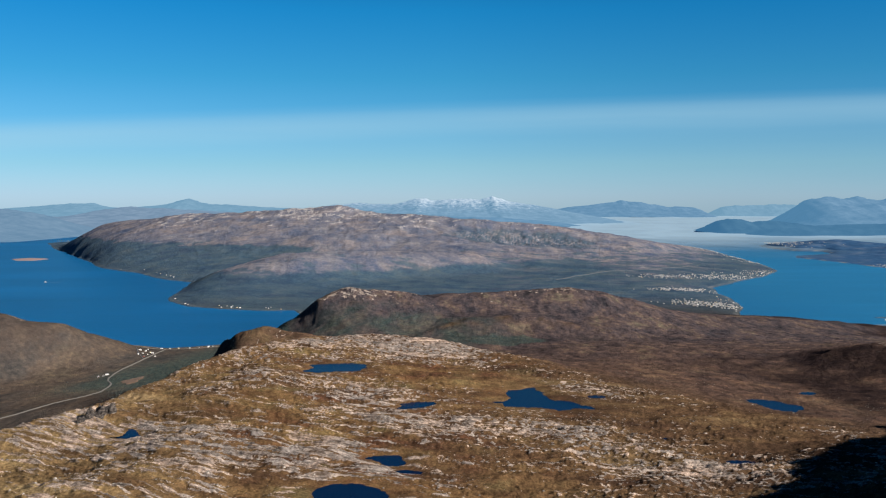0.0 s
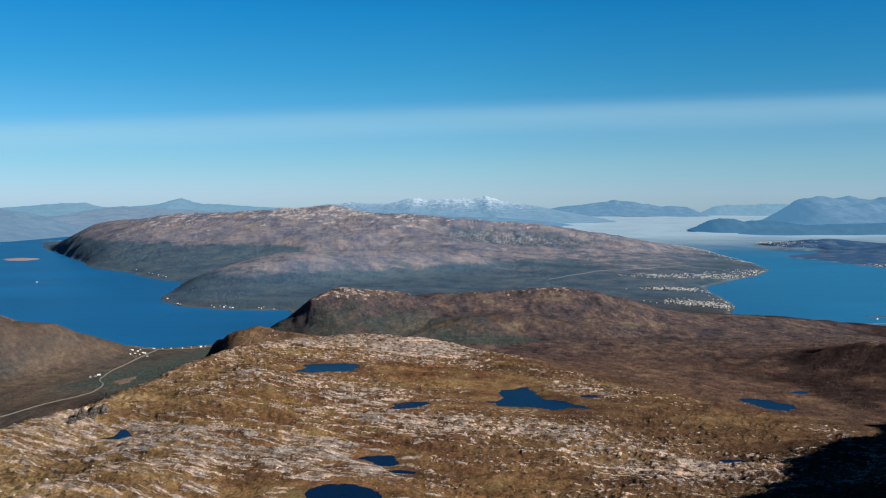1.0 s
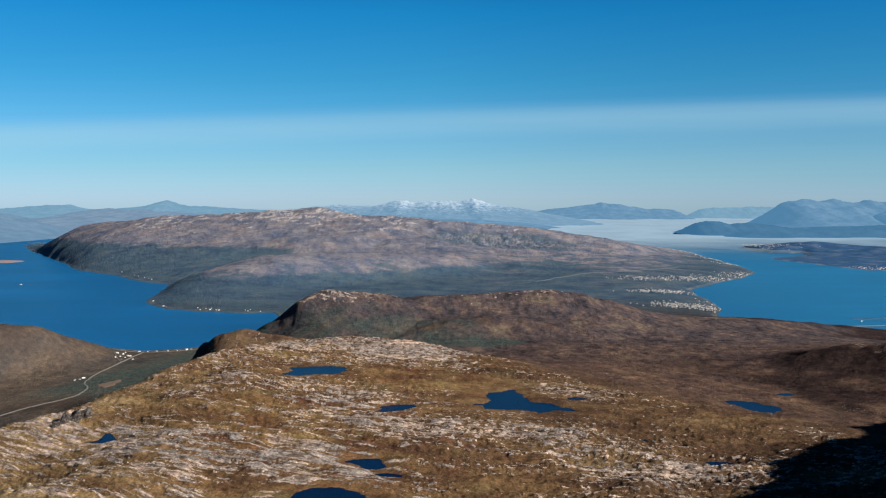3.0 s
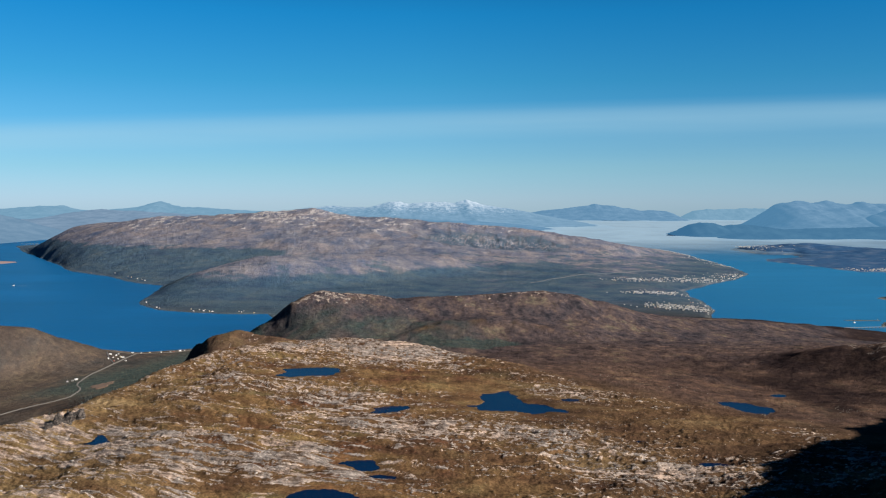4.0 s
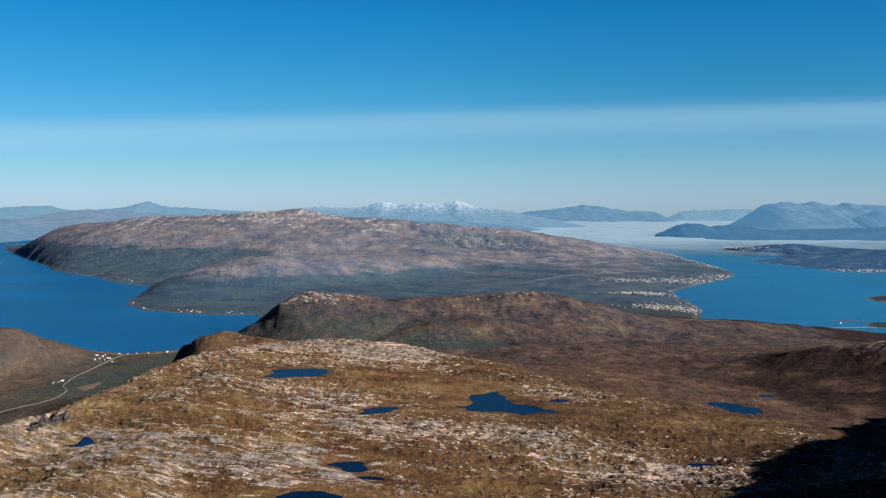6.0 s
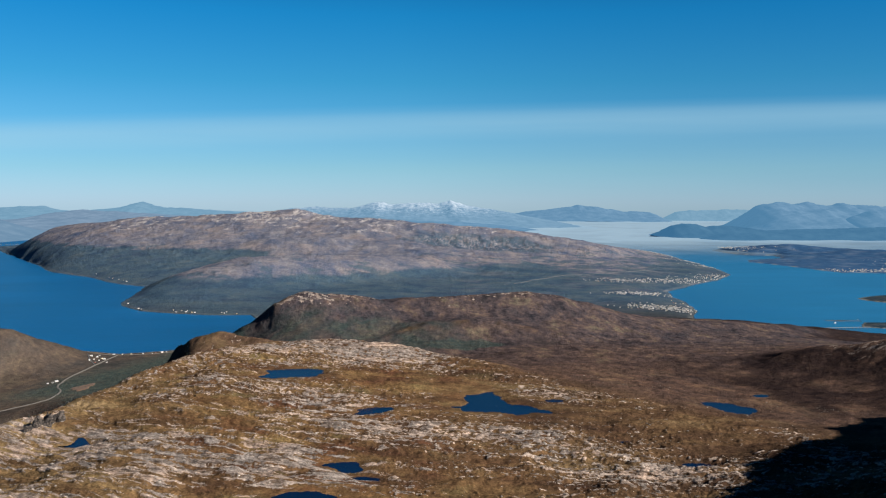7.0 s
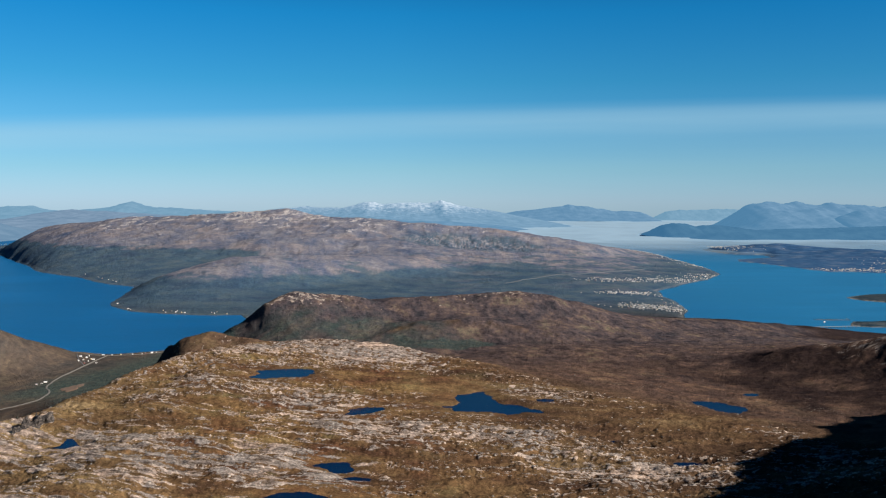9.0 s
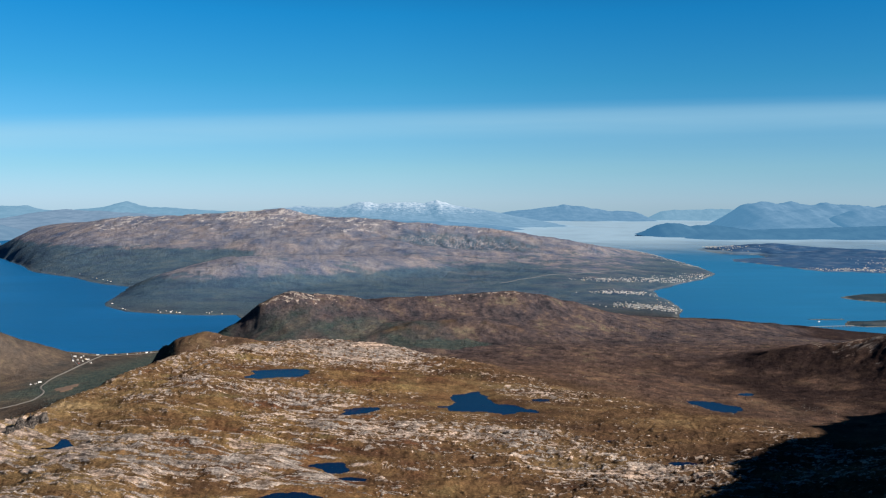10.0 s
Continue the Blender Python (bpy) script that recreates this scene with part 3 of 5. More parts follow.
    cut = calc(nt, "MULTIPLY", calc(nt, "SUBTRACT", calc(nt, "ADD", calc(nt, "MULTIPLY", rock, 0.85), grit), 1.93), 5.0, True)
    flecks = calc(nt, "MULTIPLY", calc(nt, "SUBTRACT", calc(nt, "ADD", calc(nt, "MULTIPLY", rock, 0.34), noise_node(nt, 0.55, 6, 0.80, (0.7, 0.7, 1))), 0.655), 8.0, True)
    cut = calc(nt, "ADD", calc(nt, "MULTIPLY", cut, calc(nt, "SUBTRACT", 1.0, far)), calc(nt, "MULTIPLY", flecks, far), True)
    col = mix_node(nt, cut, grass, stone)
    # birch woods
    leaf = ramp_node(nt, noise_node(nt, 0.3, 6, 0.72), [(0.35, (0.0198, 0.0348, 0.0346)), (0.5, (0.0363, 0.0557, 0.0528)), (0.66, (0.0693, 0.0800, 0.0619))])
    # distant woods carry air haze as blue mixed into their greens
    hazy_leaf = ramp_node(nt, noise_node(nt, 0.03, 10, 0.72), [(0.36, (0.0221, 0.0464, 0.0801)), (0.47, (0.0322, 0.0631, 0.0953)), (0.56, (0.0442, 0.0760, 0.1010)), (0.66, (0.0681, 0.0909, 0.1049))])
    leaf = mix_node(nt, far, leaf, hazy_leaf)
    south = nt.nodes.new("ShaderNodeMapRange")
    L(pos.outputs["Y"], south.inputs[0])
    south.inputs[1].default_value, south.inputs[2].default_value = 345, 310
    heather = ramp_node(nt, noise_node(nt, 0.25, 6, 0.7), [(0.36, (0.0101, 0.0085, 0.0099)), (0.52, (0.0203, 0.0139, 0.0141)), (0.66, (0.0351, 0.0232, 0.0198))])
    outer = nt.nodes.new("ShaderNodeMapRange")
    L(pos.outputs["X"], outer.inputs[0])
    outer.inputs[1].default_value, outer.inputs[2].default_value = -165, -180
    eastern = nt.nodes.new("ShaderNodeMapRange")
    L(pos.outputs["X"], eastern.inputs[0])
    eastern.inputs[1].default_value, eastern.inputs[2].default_value = 110, 140
    leaf = mix_node(nt, calc(nt, "MAXIMUM", south.outputs[0], calc(nt, "MULTIPLY", calc(nt, "ADD", outer.outputs[0], eastern.outputs[0]), calc(nt, "SUBTRACT", 1.0, far))), leaf, mix_node(nt, outer.outputs[0], heather, (0.040, 0.032, 0.030)))
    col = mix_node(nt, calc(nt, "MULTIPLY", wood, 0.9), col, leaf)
    # small-scale mottling of everything that grows
    speck = ramp_node(nt, fine, [(0.34, (0.52, 0.50, 0.50)), (0.5, (1.0, 1.0, 1.0)), (0.68, (1.55, 1.5, 1.42))])
    clump = ramp_node(nt, grain, [(0.34, (0.60, 0.60, 0.62)), (0.5, (1.0, 1.0, 1.0)), (0.66, (1.42, 1.38, 1.34))])
    rough_growth = calc(nt, "ADD", calc(nt, "MULTIPLY", at.outputs["Alpha"], 0.45), 0.40)
    col = mix_node(nt, rough_growth, col, speck, "MULTIPLY")
    col = mix_node(nt, rough_growth, col, clump, "MULTIPLY")
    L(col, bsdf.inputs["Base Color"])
    bsdf.inputs["Roughness"].default_value = 0.95
    bsdf.inputs["Specular IOR Level"].default_value = 0.0
    relief = calc(nt, "ADD", noise_node(nt, 1.6, 7, 0.7), calc(nt, "MULTIPLY", lines, 0.8))
    hilly = calc(nt, "MULTIPLY", calc(nt, "SUBTRACT", 1.0, at.outputs["Alpha"]), 2.2)
    relief = calc(nt, "ADD", relief, calc(nt, "MULTIPLY", noise_node(nt, 0.5, 6, 0.7), hilly))
    relief = calc(nt, "ADD", relief, calc(nt, "MULTIPLY", noise_node(nt, 0.11, 8, 0.74, (1.0, 0.8, 1)), calc(nt, "MULTIPLY", far, 4.0)))
    bump(nt, bsdf, relief, 1.0, 0.5)
    return m


def water_material(name, deep, rough, scale, gloss, east_sheen=None, ripple=0.25):
    m, nt, bsdf = material(name)
    drift = ramp_node(nt, noise_node(nt, 0.006, 6, 0.6, (0.6, 1.6, 1)), [(0.3, tuple(c * 0.72 for c in deep)), (0.5, deep), (0.7, tuple(c * 1.32 for c in deep))])
    col = mix_node(nt, calc(nt, "MULTIPLY", noise_node(nt, 0.05, 5, 0.65, (0.35, 1.5, 1)), 0.35), drift, tuple(c * 0.6 for c in deep))
    # paler colour in the east stands in for light reflected off the water
    if east_sheen:
        geo = nt.nodes.new("ShaderNodeNewGeometry")
        pos = nt.nodes.new("ShaderNodeSeparateXYZ")
        nt.links.new(geo.outputs["Position"], pos.inputs[0])
        east = nt.nodes.new("ShaderNodeMapRange")
        nt.links.new(calc(nt, "ADD", pos.outputs["X"], calc(nt, "MULTIPLY", noise_node(nt, 0.004, 4, 0.6), 300.0)), east.inputs[0])
        east.inputs[1].default_value, east.inputs[2].default_value = 150, 520
        sheen = ramp_node(nt, noise_node(nt, 0.010, 6, 0.66, (0.5, 1.8, 1)), [(0.36, tuple(0.88 * c for c in east_sheen)), (0.52, east_sheen), (0.66, tuple(1.16 * c for c in east_sheen))])
        col = mix_node(nt, east.outputs[0], col, sheen)
    nt.links.new(col, bsdf.inputs["Base Color"])
    bsdf.inputs["Roughness"].default_value = rough
    bsdf.inputs["IOR"].default_value = 1.33
    bsdf.inputs["Specular IOR Level"].default_value = gloss
    bump(nt, bsdf, noise_node(nt, scale, 4, 0.6), 0.5, ripple)
    return m


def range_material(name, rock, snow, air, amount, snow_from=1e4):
    """Distant mountains: rock and snow, glowing faintly blue to imitate the light scattered by the air between."""
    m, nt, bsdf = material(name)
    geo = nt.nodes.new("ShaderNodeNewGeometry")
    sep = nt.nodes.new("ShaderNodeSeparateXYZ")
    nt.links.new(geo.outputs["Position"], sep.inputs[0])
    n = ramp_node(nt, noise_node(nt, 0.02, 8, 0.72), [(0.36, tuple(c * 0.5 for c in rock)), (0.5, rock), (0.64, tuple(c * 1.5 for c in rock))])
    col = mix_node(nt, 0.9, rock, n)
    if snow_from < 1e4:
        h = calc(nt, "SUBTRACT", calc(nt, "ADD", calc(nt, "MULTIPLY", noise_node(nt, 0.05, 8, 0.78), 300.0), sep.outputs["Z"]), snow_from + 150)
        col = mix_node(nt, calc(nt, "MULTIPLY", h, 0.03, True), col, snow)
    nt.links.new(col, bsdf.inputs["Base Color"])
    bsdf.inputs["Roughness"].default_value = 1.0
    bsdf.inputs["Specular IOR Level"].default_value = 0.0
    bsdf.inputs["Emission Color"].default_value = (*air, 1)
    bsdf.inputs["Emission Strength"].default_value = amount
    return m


def plain_material(name, colour, rough=0.8, vary=0.15):
    m, nt, bsdf = material(name)
    n = noise_node(nt, 3.0, 4)
    nt.links.new(mix_node(nt, n, tuple(c * (1 - vary) for c in colour), tuple(min(1, c * (1 + vary)) for c in colour)), bsdf.inputs["Base Color"])
    bsdf.inputs["Roughness"].default_value = rough
    return m


GROUND = ground_material()
SEA = water_material("sea_water", (0.0015, 0.0610, 0.1620), 0.35, 0.25, 0.42, (0.008, 0.102, 0.212))
TARN = water_material("tarn_water", (0.0010, 0.0060, 0.024), 0.25, 1.2, 0.13, None, 0.02)


# ---- the land ----
def sheet_mesh(name, X, Y, Z, closed=False):
    """A grid of points as one smooth mesh; rows run outwards."""
    rows, cols = X.shape
    me = bpy.data.meshes.new(name)
    idx = np.arange(rows * cols).reshape(rows, cols)
    nxt = np.roll(idx, -1, 1)
    a, b, c, d = idx[:-1], nxt[:-1], nxt[1:], idx[1:]
    if not closed:
        a, b, c, d = (q[:, :-1] for q in (a, b, c, d))
    quads = np.stack([a, b, c, d], -1).reshape(-1, 4)
    co = np.stack([X, Y, Z], -1).reshape(-1, 3)
    me.vertices.add(len(co))
    me.vertices.foreach_set("co", co.astype(np.float32).ravel())
    me.loops.add(quads.size)
    me.loops.foreach_set("vertex_index", quads.astype(np.int32).ravel())
    me.polygons.add(len(quads))
    me.polygons.foreach_set("loop_start", np.arange(0, quads.size, 4, dtype=np.int32))
    me.polygons.foreach_set("use_smooth", np.ones(len(quads), bool))
    me.update(calc_edges=True)
    return me


def cover(me, *masks):
    at = me.color_attributes.new("cover", "FLOAT_COLOR", "POINT")
    data = np.ones((len(me.vertices), 4), np.float32)
    for i, k in enumerate(masks):
        data[:, i] = k.ravel()
    at.data.foreach_set("color", data.ravel())


def build_land():
    az = np.concatenate([np.arange(-32, 35, 0.068), np.arange(35.1, 328, 3.0)])
    ranges = [(0.01, 100, 44), (100, 300, 420), (300, 560, 180), (560, 1700, 240), (1700, 2600, 18)]
    rad = np.concatenate([np.geomspace(a, b, n, endpoint=False) for a, b, n in ranges])
    A, R = np.meshgrid(np.radians(az), rad)
    X, Y = R * np.sin(A), R * np.cos(A)
    Z, rock, wood, far, near, su, sv = land(X, Y)
    me = sheet_mesh("ground", X, Y, Z, closed=True)
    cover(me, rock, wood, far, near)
    grain = me.uv_layers.new(name="strata")
    loop = np.empty(len(me.loops), np.int32)
    me.loops.foreach_get("vertex_index", loop)
    grain.data.foreach_set("uv", np.stack([su.ravel()[loop], sv.ravel()[loop]], -1).astype(np.float32).ravel())
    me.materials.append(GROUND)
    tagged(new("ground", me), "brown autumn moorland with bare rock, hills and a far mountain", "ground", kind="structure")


build_land()


def build_sea():
    az = np.radians(np.arange(0, 360, 4.0))
    rad = np.array([60, 300, 600, 1000, 1600, 2600, 3800, 4960.0])
    A, R = np.meshgrid(az, rad)
    me = sheet_mesh("water", R * np.sin(A), R * np.cos(A), 0 * R, closed=True)
    me.materials.append(SEA)
    tagged(new("water", me), "deep blue fjord with faint ripples", "sea", kind="structure")


build_sea()


def build_tarns():
    for tarn in TARNS + POOLS:
        cx, cy, reach, depth, level = tarn_place(tarn)
        if len(tarn) == 2:
            edge = np.array(tarn[1]) - (cx, cy)
            edge = edge + (edge / np.hypot(*edge.T)[:, None]) * 0.22 * depth
            u, v = (np.linspace(0.02, 1.0, 6)[:, None] * edge[:, k] for k in (0, 1))
        else:
            A, Rr = np.meshgrid(np.linspace(0, 2 * np.pi, 40, endpoint=False), np.linspace(0.02, 1.35, 6))
            c, s = math.cos(radians(tarn[4])), math.sin(radians(tarn[4]))
            p, q = np.cos(A) * Rr * tarn[2], np.sin(A) * Rr * tarn[3]
            u, v = p * c - q * s, p * s + q * c
        me = sheet_mesh("tarn", u, v, 0 * u, closed=True)
        me.materials.append(TARN)
        ob = tagged(new("tarn", me), "small dark blue tarn among rock and brown grass", "pond", "tarns on the moor", "structure")
        ob.location = (cx, cy, level)


build_tarns()


# ---- distant mountains ----
def build_range(name, label, crest, near, far, mat, seed, size=160, rough=0.28, cols=240, rows=44):
    """A mountain range along a crest line drawn from west to east."""
    p = np.array(crest, float)
    s = np.concatenate([[0], np.cumsum(np.hypot(np.diff(p[:, 0]), np.diff(p[:, 1])))])
    t = np.linspace(0, s[-1], cols)
    cx, cy, cz = (np.interp(t, s, p[:, k]) for k in range(3))
    q = np.linspace(-1, 1, rows)
    way = p[-1, :2] - p[0, :2]
    way = way / np.hypot(*way)
    off = np.where(q < 0, q * near, q * far)
    X = cx[None, :] - way[1] * off[:, None]
    Y = cy[None, :] + way[0] * off[:, None]
    n = ridged(X, Y, size, 6, seed, 0.55)
    prof = np.exp(-((np.abs(q) / 0.62) ** 1.5))[:, None]
    Z = cz[None, :] * prof * (1 + rough * n * (1 - 0.72 * prof)) + cz[None, :] * 0.07 * ridged(X, Y, size * 0.4, 5, seed + 9) * prof
    edge = step(0, 0.05 * s[-1], np.minimum(t, s[-1] - t))[None, :]
    Z = np.maximum(Z * edge, 0) - 5 * step(0.8, 1.0, np.abs(q))[:, None] - 2
    me = sheet_mesh(name, X, Y, Z)
    me.materials.append(mat)
    return tagged(new(name, me), label, "mountain", "mountains beyond the fjord")


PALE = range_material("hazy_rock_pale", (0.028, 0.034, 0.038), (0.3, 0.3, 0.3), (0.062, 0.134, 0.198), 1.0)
SNOWY = range_material("hazy_rock_snowy", (0.05, 0.06, 0.07), (0.25, 0.25, 0.25), (0.048, 0.112, 0.175), 1.0, 62)
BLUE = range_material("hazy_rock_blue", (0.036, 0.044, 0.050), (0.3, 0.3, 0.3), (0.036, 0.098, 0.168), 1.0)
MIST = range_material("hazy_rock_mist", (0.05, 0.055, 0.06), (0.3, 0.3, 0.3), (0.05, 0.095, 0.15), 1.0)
DARK = range_material("hazy_rock_wooded", (0.014, 0.024, 0.028), (0.3, 0.3, 0.3), (0.020, 0.068, 0.130), 1.0)
HEATH = range_material("hazy_rock_heath", (0.030, 0.034, 0.036), (0.3, 0.3, 0.3), (0.048, 0.100, 0.160), 1.0)

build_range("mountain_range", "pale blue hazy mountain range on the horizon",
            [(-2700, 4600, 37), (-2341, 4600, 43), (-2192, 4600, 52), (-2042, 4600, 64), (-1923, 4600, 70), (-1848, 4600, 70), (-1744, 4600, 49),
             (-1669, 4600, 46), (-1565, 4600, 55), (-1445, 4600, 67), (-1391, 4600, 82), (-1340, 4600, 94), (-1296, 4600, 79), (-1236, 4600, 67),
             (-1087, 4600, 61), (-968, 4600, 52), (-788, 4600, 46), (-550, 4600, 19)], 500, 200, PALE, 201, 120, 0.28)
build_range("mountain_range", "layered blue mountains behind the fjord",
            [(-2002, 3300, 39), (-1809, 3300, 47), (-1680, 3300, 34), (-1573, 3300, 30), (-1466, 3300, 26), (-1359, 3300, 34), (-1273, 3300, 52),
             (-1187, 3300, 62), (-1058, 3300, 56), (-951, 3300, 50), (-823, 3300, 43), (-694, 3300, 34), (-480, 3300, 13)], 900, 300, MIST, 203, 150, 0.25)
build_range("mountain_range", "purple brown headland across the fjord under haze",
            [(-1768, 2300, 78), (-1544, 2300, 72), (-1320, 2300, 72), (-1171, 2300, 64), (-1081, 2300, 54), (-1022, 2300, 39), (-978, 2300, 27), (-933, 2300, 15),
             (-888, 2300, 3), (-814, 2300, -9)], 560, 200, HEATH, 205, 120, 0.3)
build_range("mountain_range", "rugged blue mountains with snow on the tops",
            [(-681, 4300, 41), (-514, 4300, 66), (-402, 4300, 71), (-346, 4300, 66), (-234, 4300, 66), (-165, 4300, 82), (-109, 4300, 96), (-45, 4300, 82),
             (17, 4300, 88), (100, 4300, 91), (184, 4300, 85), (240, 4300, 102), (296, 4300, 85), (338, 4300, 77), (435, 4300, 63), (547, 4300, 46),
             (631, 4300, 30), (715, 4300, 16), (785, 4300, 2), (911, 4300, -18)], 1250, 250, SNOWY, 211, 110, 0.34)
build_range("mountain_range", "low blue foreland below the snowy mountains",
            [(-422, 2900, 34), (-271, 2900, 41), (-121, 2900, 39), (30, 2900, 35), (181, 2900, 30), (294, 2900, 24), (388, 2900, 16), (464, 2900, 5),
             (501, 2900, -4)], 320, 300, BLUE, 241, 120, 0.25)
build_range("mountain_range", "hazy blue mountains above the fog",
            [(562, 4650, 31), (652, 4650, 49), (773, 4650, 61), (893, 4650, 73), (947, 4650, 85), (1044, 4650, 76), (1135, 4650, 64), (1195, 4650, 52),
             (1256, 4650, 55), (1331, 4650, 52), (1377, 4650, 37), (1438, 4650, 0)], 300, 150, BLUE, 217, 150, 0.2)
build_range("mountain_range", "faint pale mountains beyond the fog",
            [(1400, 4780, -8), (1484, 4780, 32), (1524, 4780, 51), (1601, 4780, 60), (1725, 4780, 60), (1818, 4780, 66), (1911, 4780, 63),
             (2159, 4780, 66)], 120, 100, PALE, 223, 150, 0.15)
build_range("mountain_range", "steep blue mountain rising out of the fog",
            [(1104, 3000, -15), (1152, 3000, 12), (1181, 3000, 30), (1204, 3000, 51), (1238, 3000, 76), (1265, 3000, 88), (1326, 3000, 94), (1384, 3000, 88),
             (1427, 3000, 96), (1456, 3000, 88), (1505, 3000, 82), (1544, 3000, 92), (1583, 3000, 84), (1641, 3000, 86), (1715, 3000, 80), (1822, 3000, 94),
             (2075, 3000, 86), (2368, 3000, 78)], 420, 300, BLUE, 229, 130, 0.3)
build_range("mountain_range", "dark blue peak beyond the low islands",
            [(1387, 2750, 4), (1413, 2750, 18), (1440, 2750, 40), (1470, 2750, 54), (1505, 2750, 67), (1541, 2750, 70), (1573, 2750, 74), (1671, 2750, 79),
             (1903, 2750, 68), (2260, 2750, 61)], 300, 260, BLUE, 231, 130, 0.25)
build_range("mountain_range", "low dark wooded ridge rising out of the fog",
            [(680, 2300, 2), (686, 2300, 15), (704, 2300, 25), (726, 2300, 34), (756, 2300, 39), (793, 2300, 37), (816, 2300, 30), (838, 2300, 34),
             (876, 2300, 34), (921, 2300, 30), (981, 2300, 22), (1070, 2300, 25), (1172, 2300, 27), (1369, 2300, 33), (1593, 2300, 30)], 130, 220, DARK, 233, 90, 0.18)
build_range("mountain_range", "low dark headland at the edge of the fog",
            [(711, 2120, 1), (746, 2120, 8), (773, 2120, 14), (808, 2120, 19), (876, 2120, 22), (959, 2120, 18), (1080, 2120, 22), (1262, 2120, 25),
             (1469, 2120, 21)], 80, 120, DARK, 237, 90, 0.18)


# ---- fog on the far water ----
def build_fog():
    m = bpy.data.materials.new("sea_fog")
    m.use_nodes = True
    nt = m.node_tree
    nt.nodes.clear()
    out = nt.nodes.new("ShaderNodeOutputMaterial")
    mixs = nt.nodes.new("ShaderNodeMixShader")
    dif = nt.nodes.new("ShaderNodeBsdfDiffuse")
    dif.inputs[0].default_value = (0.238, 0.345, 0.435, 1)
    tra = nt.nodes.new("ShaderNodeBsdfTransparent")
    at = nt.nodes.new("ShaderNodeAttribute")
    at.attribute_name = "cover"
    sep = nt.nodes.new("ShaderNodeSeparateColor")
    nt.links.new(at.outputs["Color"], sep.inputs[0])
    n = noise_node(nt, 0.006, 6, 0.6, (1, 0.6, 1))
    fac = calc(nt, "ADD", sep.outputs[0], calc(nt, "MULTIPLY", calc(nt, "SUBTRACT", n, 0.5), 0.7), True)
    fac = calc(nt, "MULTIPLY", fac, calc(nt, "MULTIPLY", sep.outputs[0], 4.0, True), True)
    nt.links.new(calc(nt, "MULTIPLY", fac, 0.88), mixs.inputs[0])
    nt.links.new(tra.outputs[0], mixs.inputs[1])
    nt.links.new(dif.outputs[0], mixs.inputs[2])
    nt.links.new(mixs.outputs[0], out.inputs[0])
    A, R = np.meshgrid(np.linspace(-0.09, 0.85, 140), np.geomspace(1350, 4900, 120))
    X, Y = R * np.tan(A) * 0 + R * np.sin(A), R * np.cos(A)
    Z = 4.0 + 3.5 * fbm(X, Y, 160, 5, 301)
    front = 1640 + 120 * fbm(X, Y, 260, 3, 305) + 0.10 * (X - 700)
    alpha = step(front - 480, front + 620, Y)
    me = sheet_mesh("fog_bank", X, Y, Z)
    cover(me, alpha)
    me.materials.append(m)
    tagged(new("fog_bank", me), "thin white sea fog lying on the fjord", "fog", kind="stuff")


build_fog()


# ---- islands, road, houses ----
def height_at(x, y):
    return land(np.atleast_1d(np.asarray(x, float)).copy(), np.atleast_1d(np.asarray(y, float)).copy())[0]


def island_ground(name, hue):
    m, nt, bsdf = material(name)
    at = nt.nodes.new("ShaderNodeAttribute")
    at.attribute_name = "cover"
    sep = nt.nodes.new("ShaderNodeSeparateColor")
    nt.links.new(at.outputs["Color"], sep.inputs[0])
    # air haze is painted in as blue; hue deepens it or takes it out
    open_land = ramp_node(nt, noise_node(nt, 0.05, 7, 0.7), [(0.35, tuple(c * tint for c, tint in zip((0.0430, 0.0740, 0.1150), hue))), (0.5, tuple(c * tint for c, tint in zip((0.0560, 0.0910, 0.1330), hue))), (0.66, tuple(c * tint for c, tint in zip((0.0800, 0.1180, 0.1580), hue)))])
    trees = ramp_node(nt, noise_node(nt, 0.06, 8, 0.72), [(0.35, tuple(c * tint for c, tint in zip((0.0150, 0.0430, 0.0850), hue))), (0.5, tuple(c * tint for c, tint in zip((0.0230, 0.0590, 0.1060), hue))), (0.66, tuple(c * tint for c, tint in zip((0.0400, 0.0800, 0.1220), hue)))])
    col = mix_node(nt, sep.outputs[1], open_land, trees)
    col = mix_node(nt, sep.outputs[0], col, (0.21, 0.20, 0.18))
    nt.links.new(col, bsdf.inputs["Base Color"])
    bsdf.inputs["Roughness"].default_value = 0.95
    bsdf.inputs["Specular IOR Level"].default_value = 0.0
    bump(nt, bsdf, noise_node(nt, 0.5, 5, 0.7), 1.0, 0.8)
    return m


ISLAND = island_ground("hazy_wooded_shore", (0.95, 1.05, 1.25))
NEAR_ISLAND = island_ground("green_shore", (0.80, 0.58, 0.44))


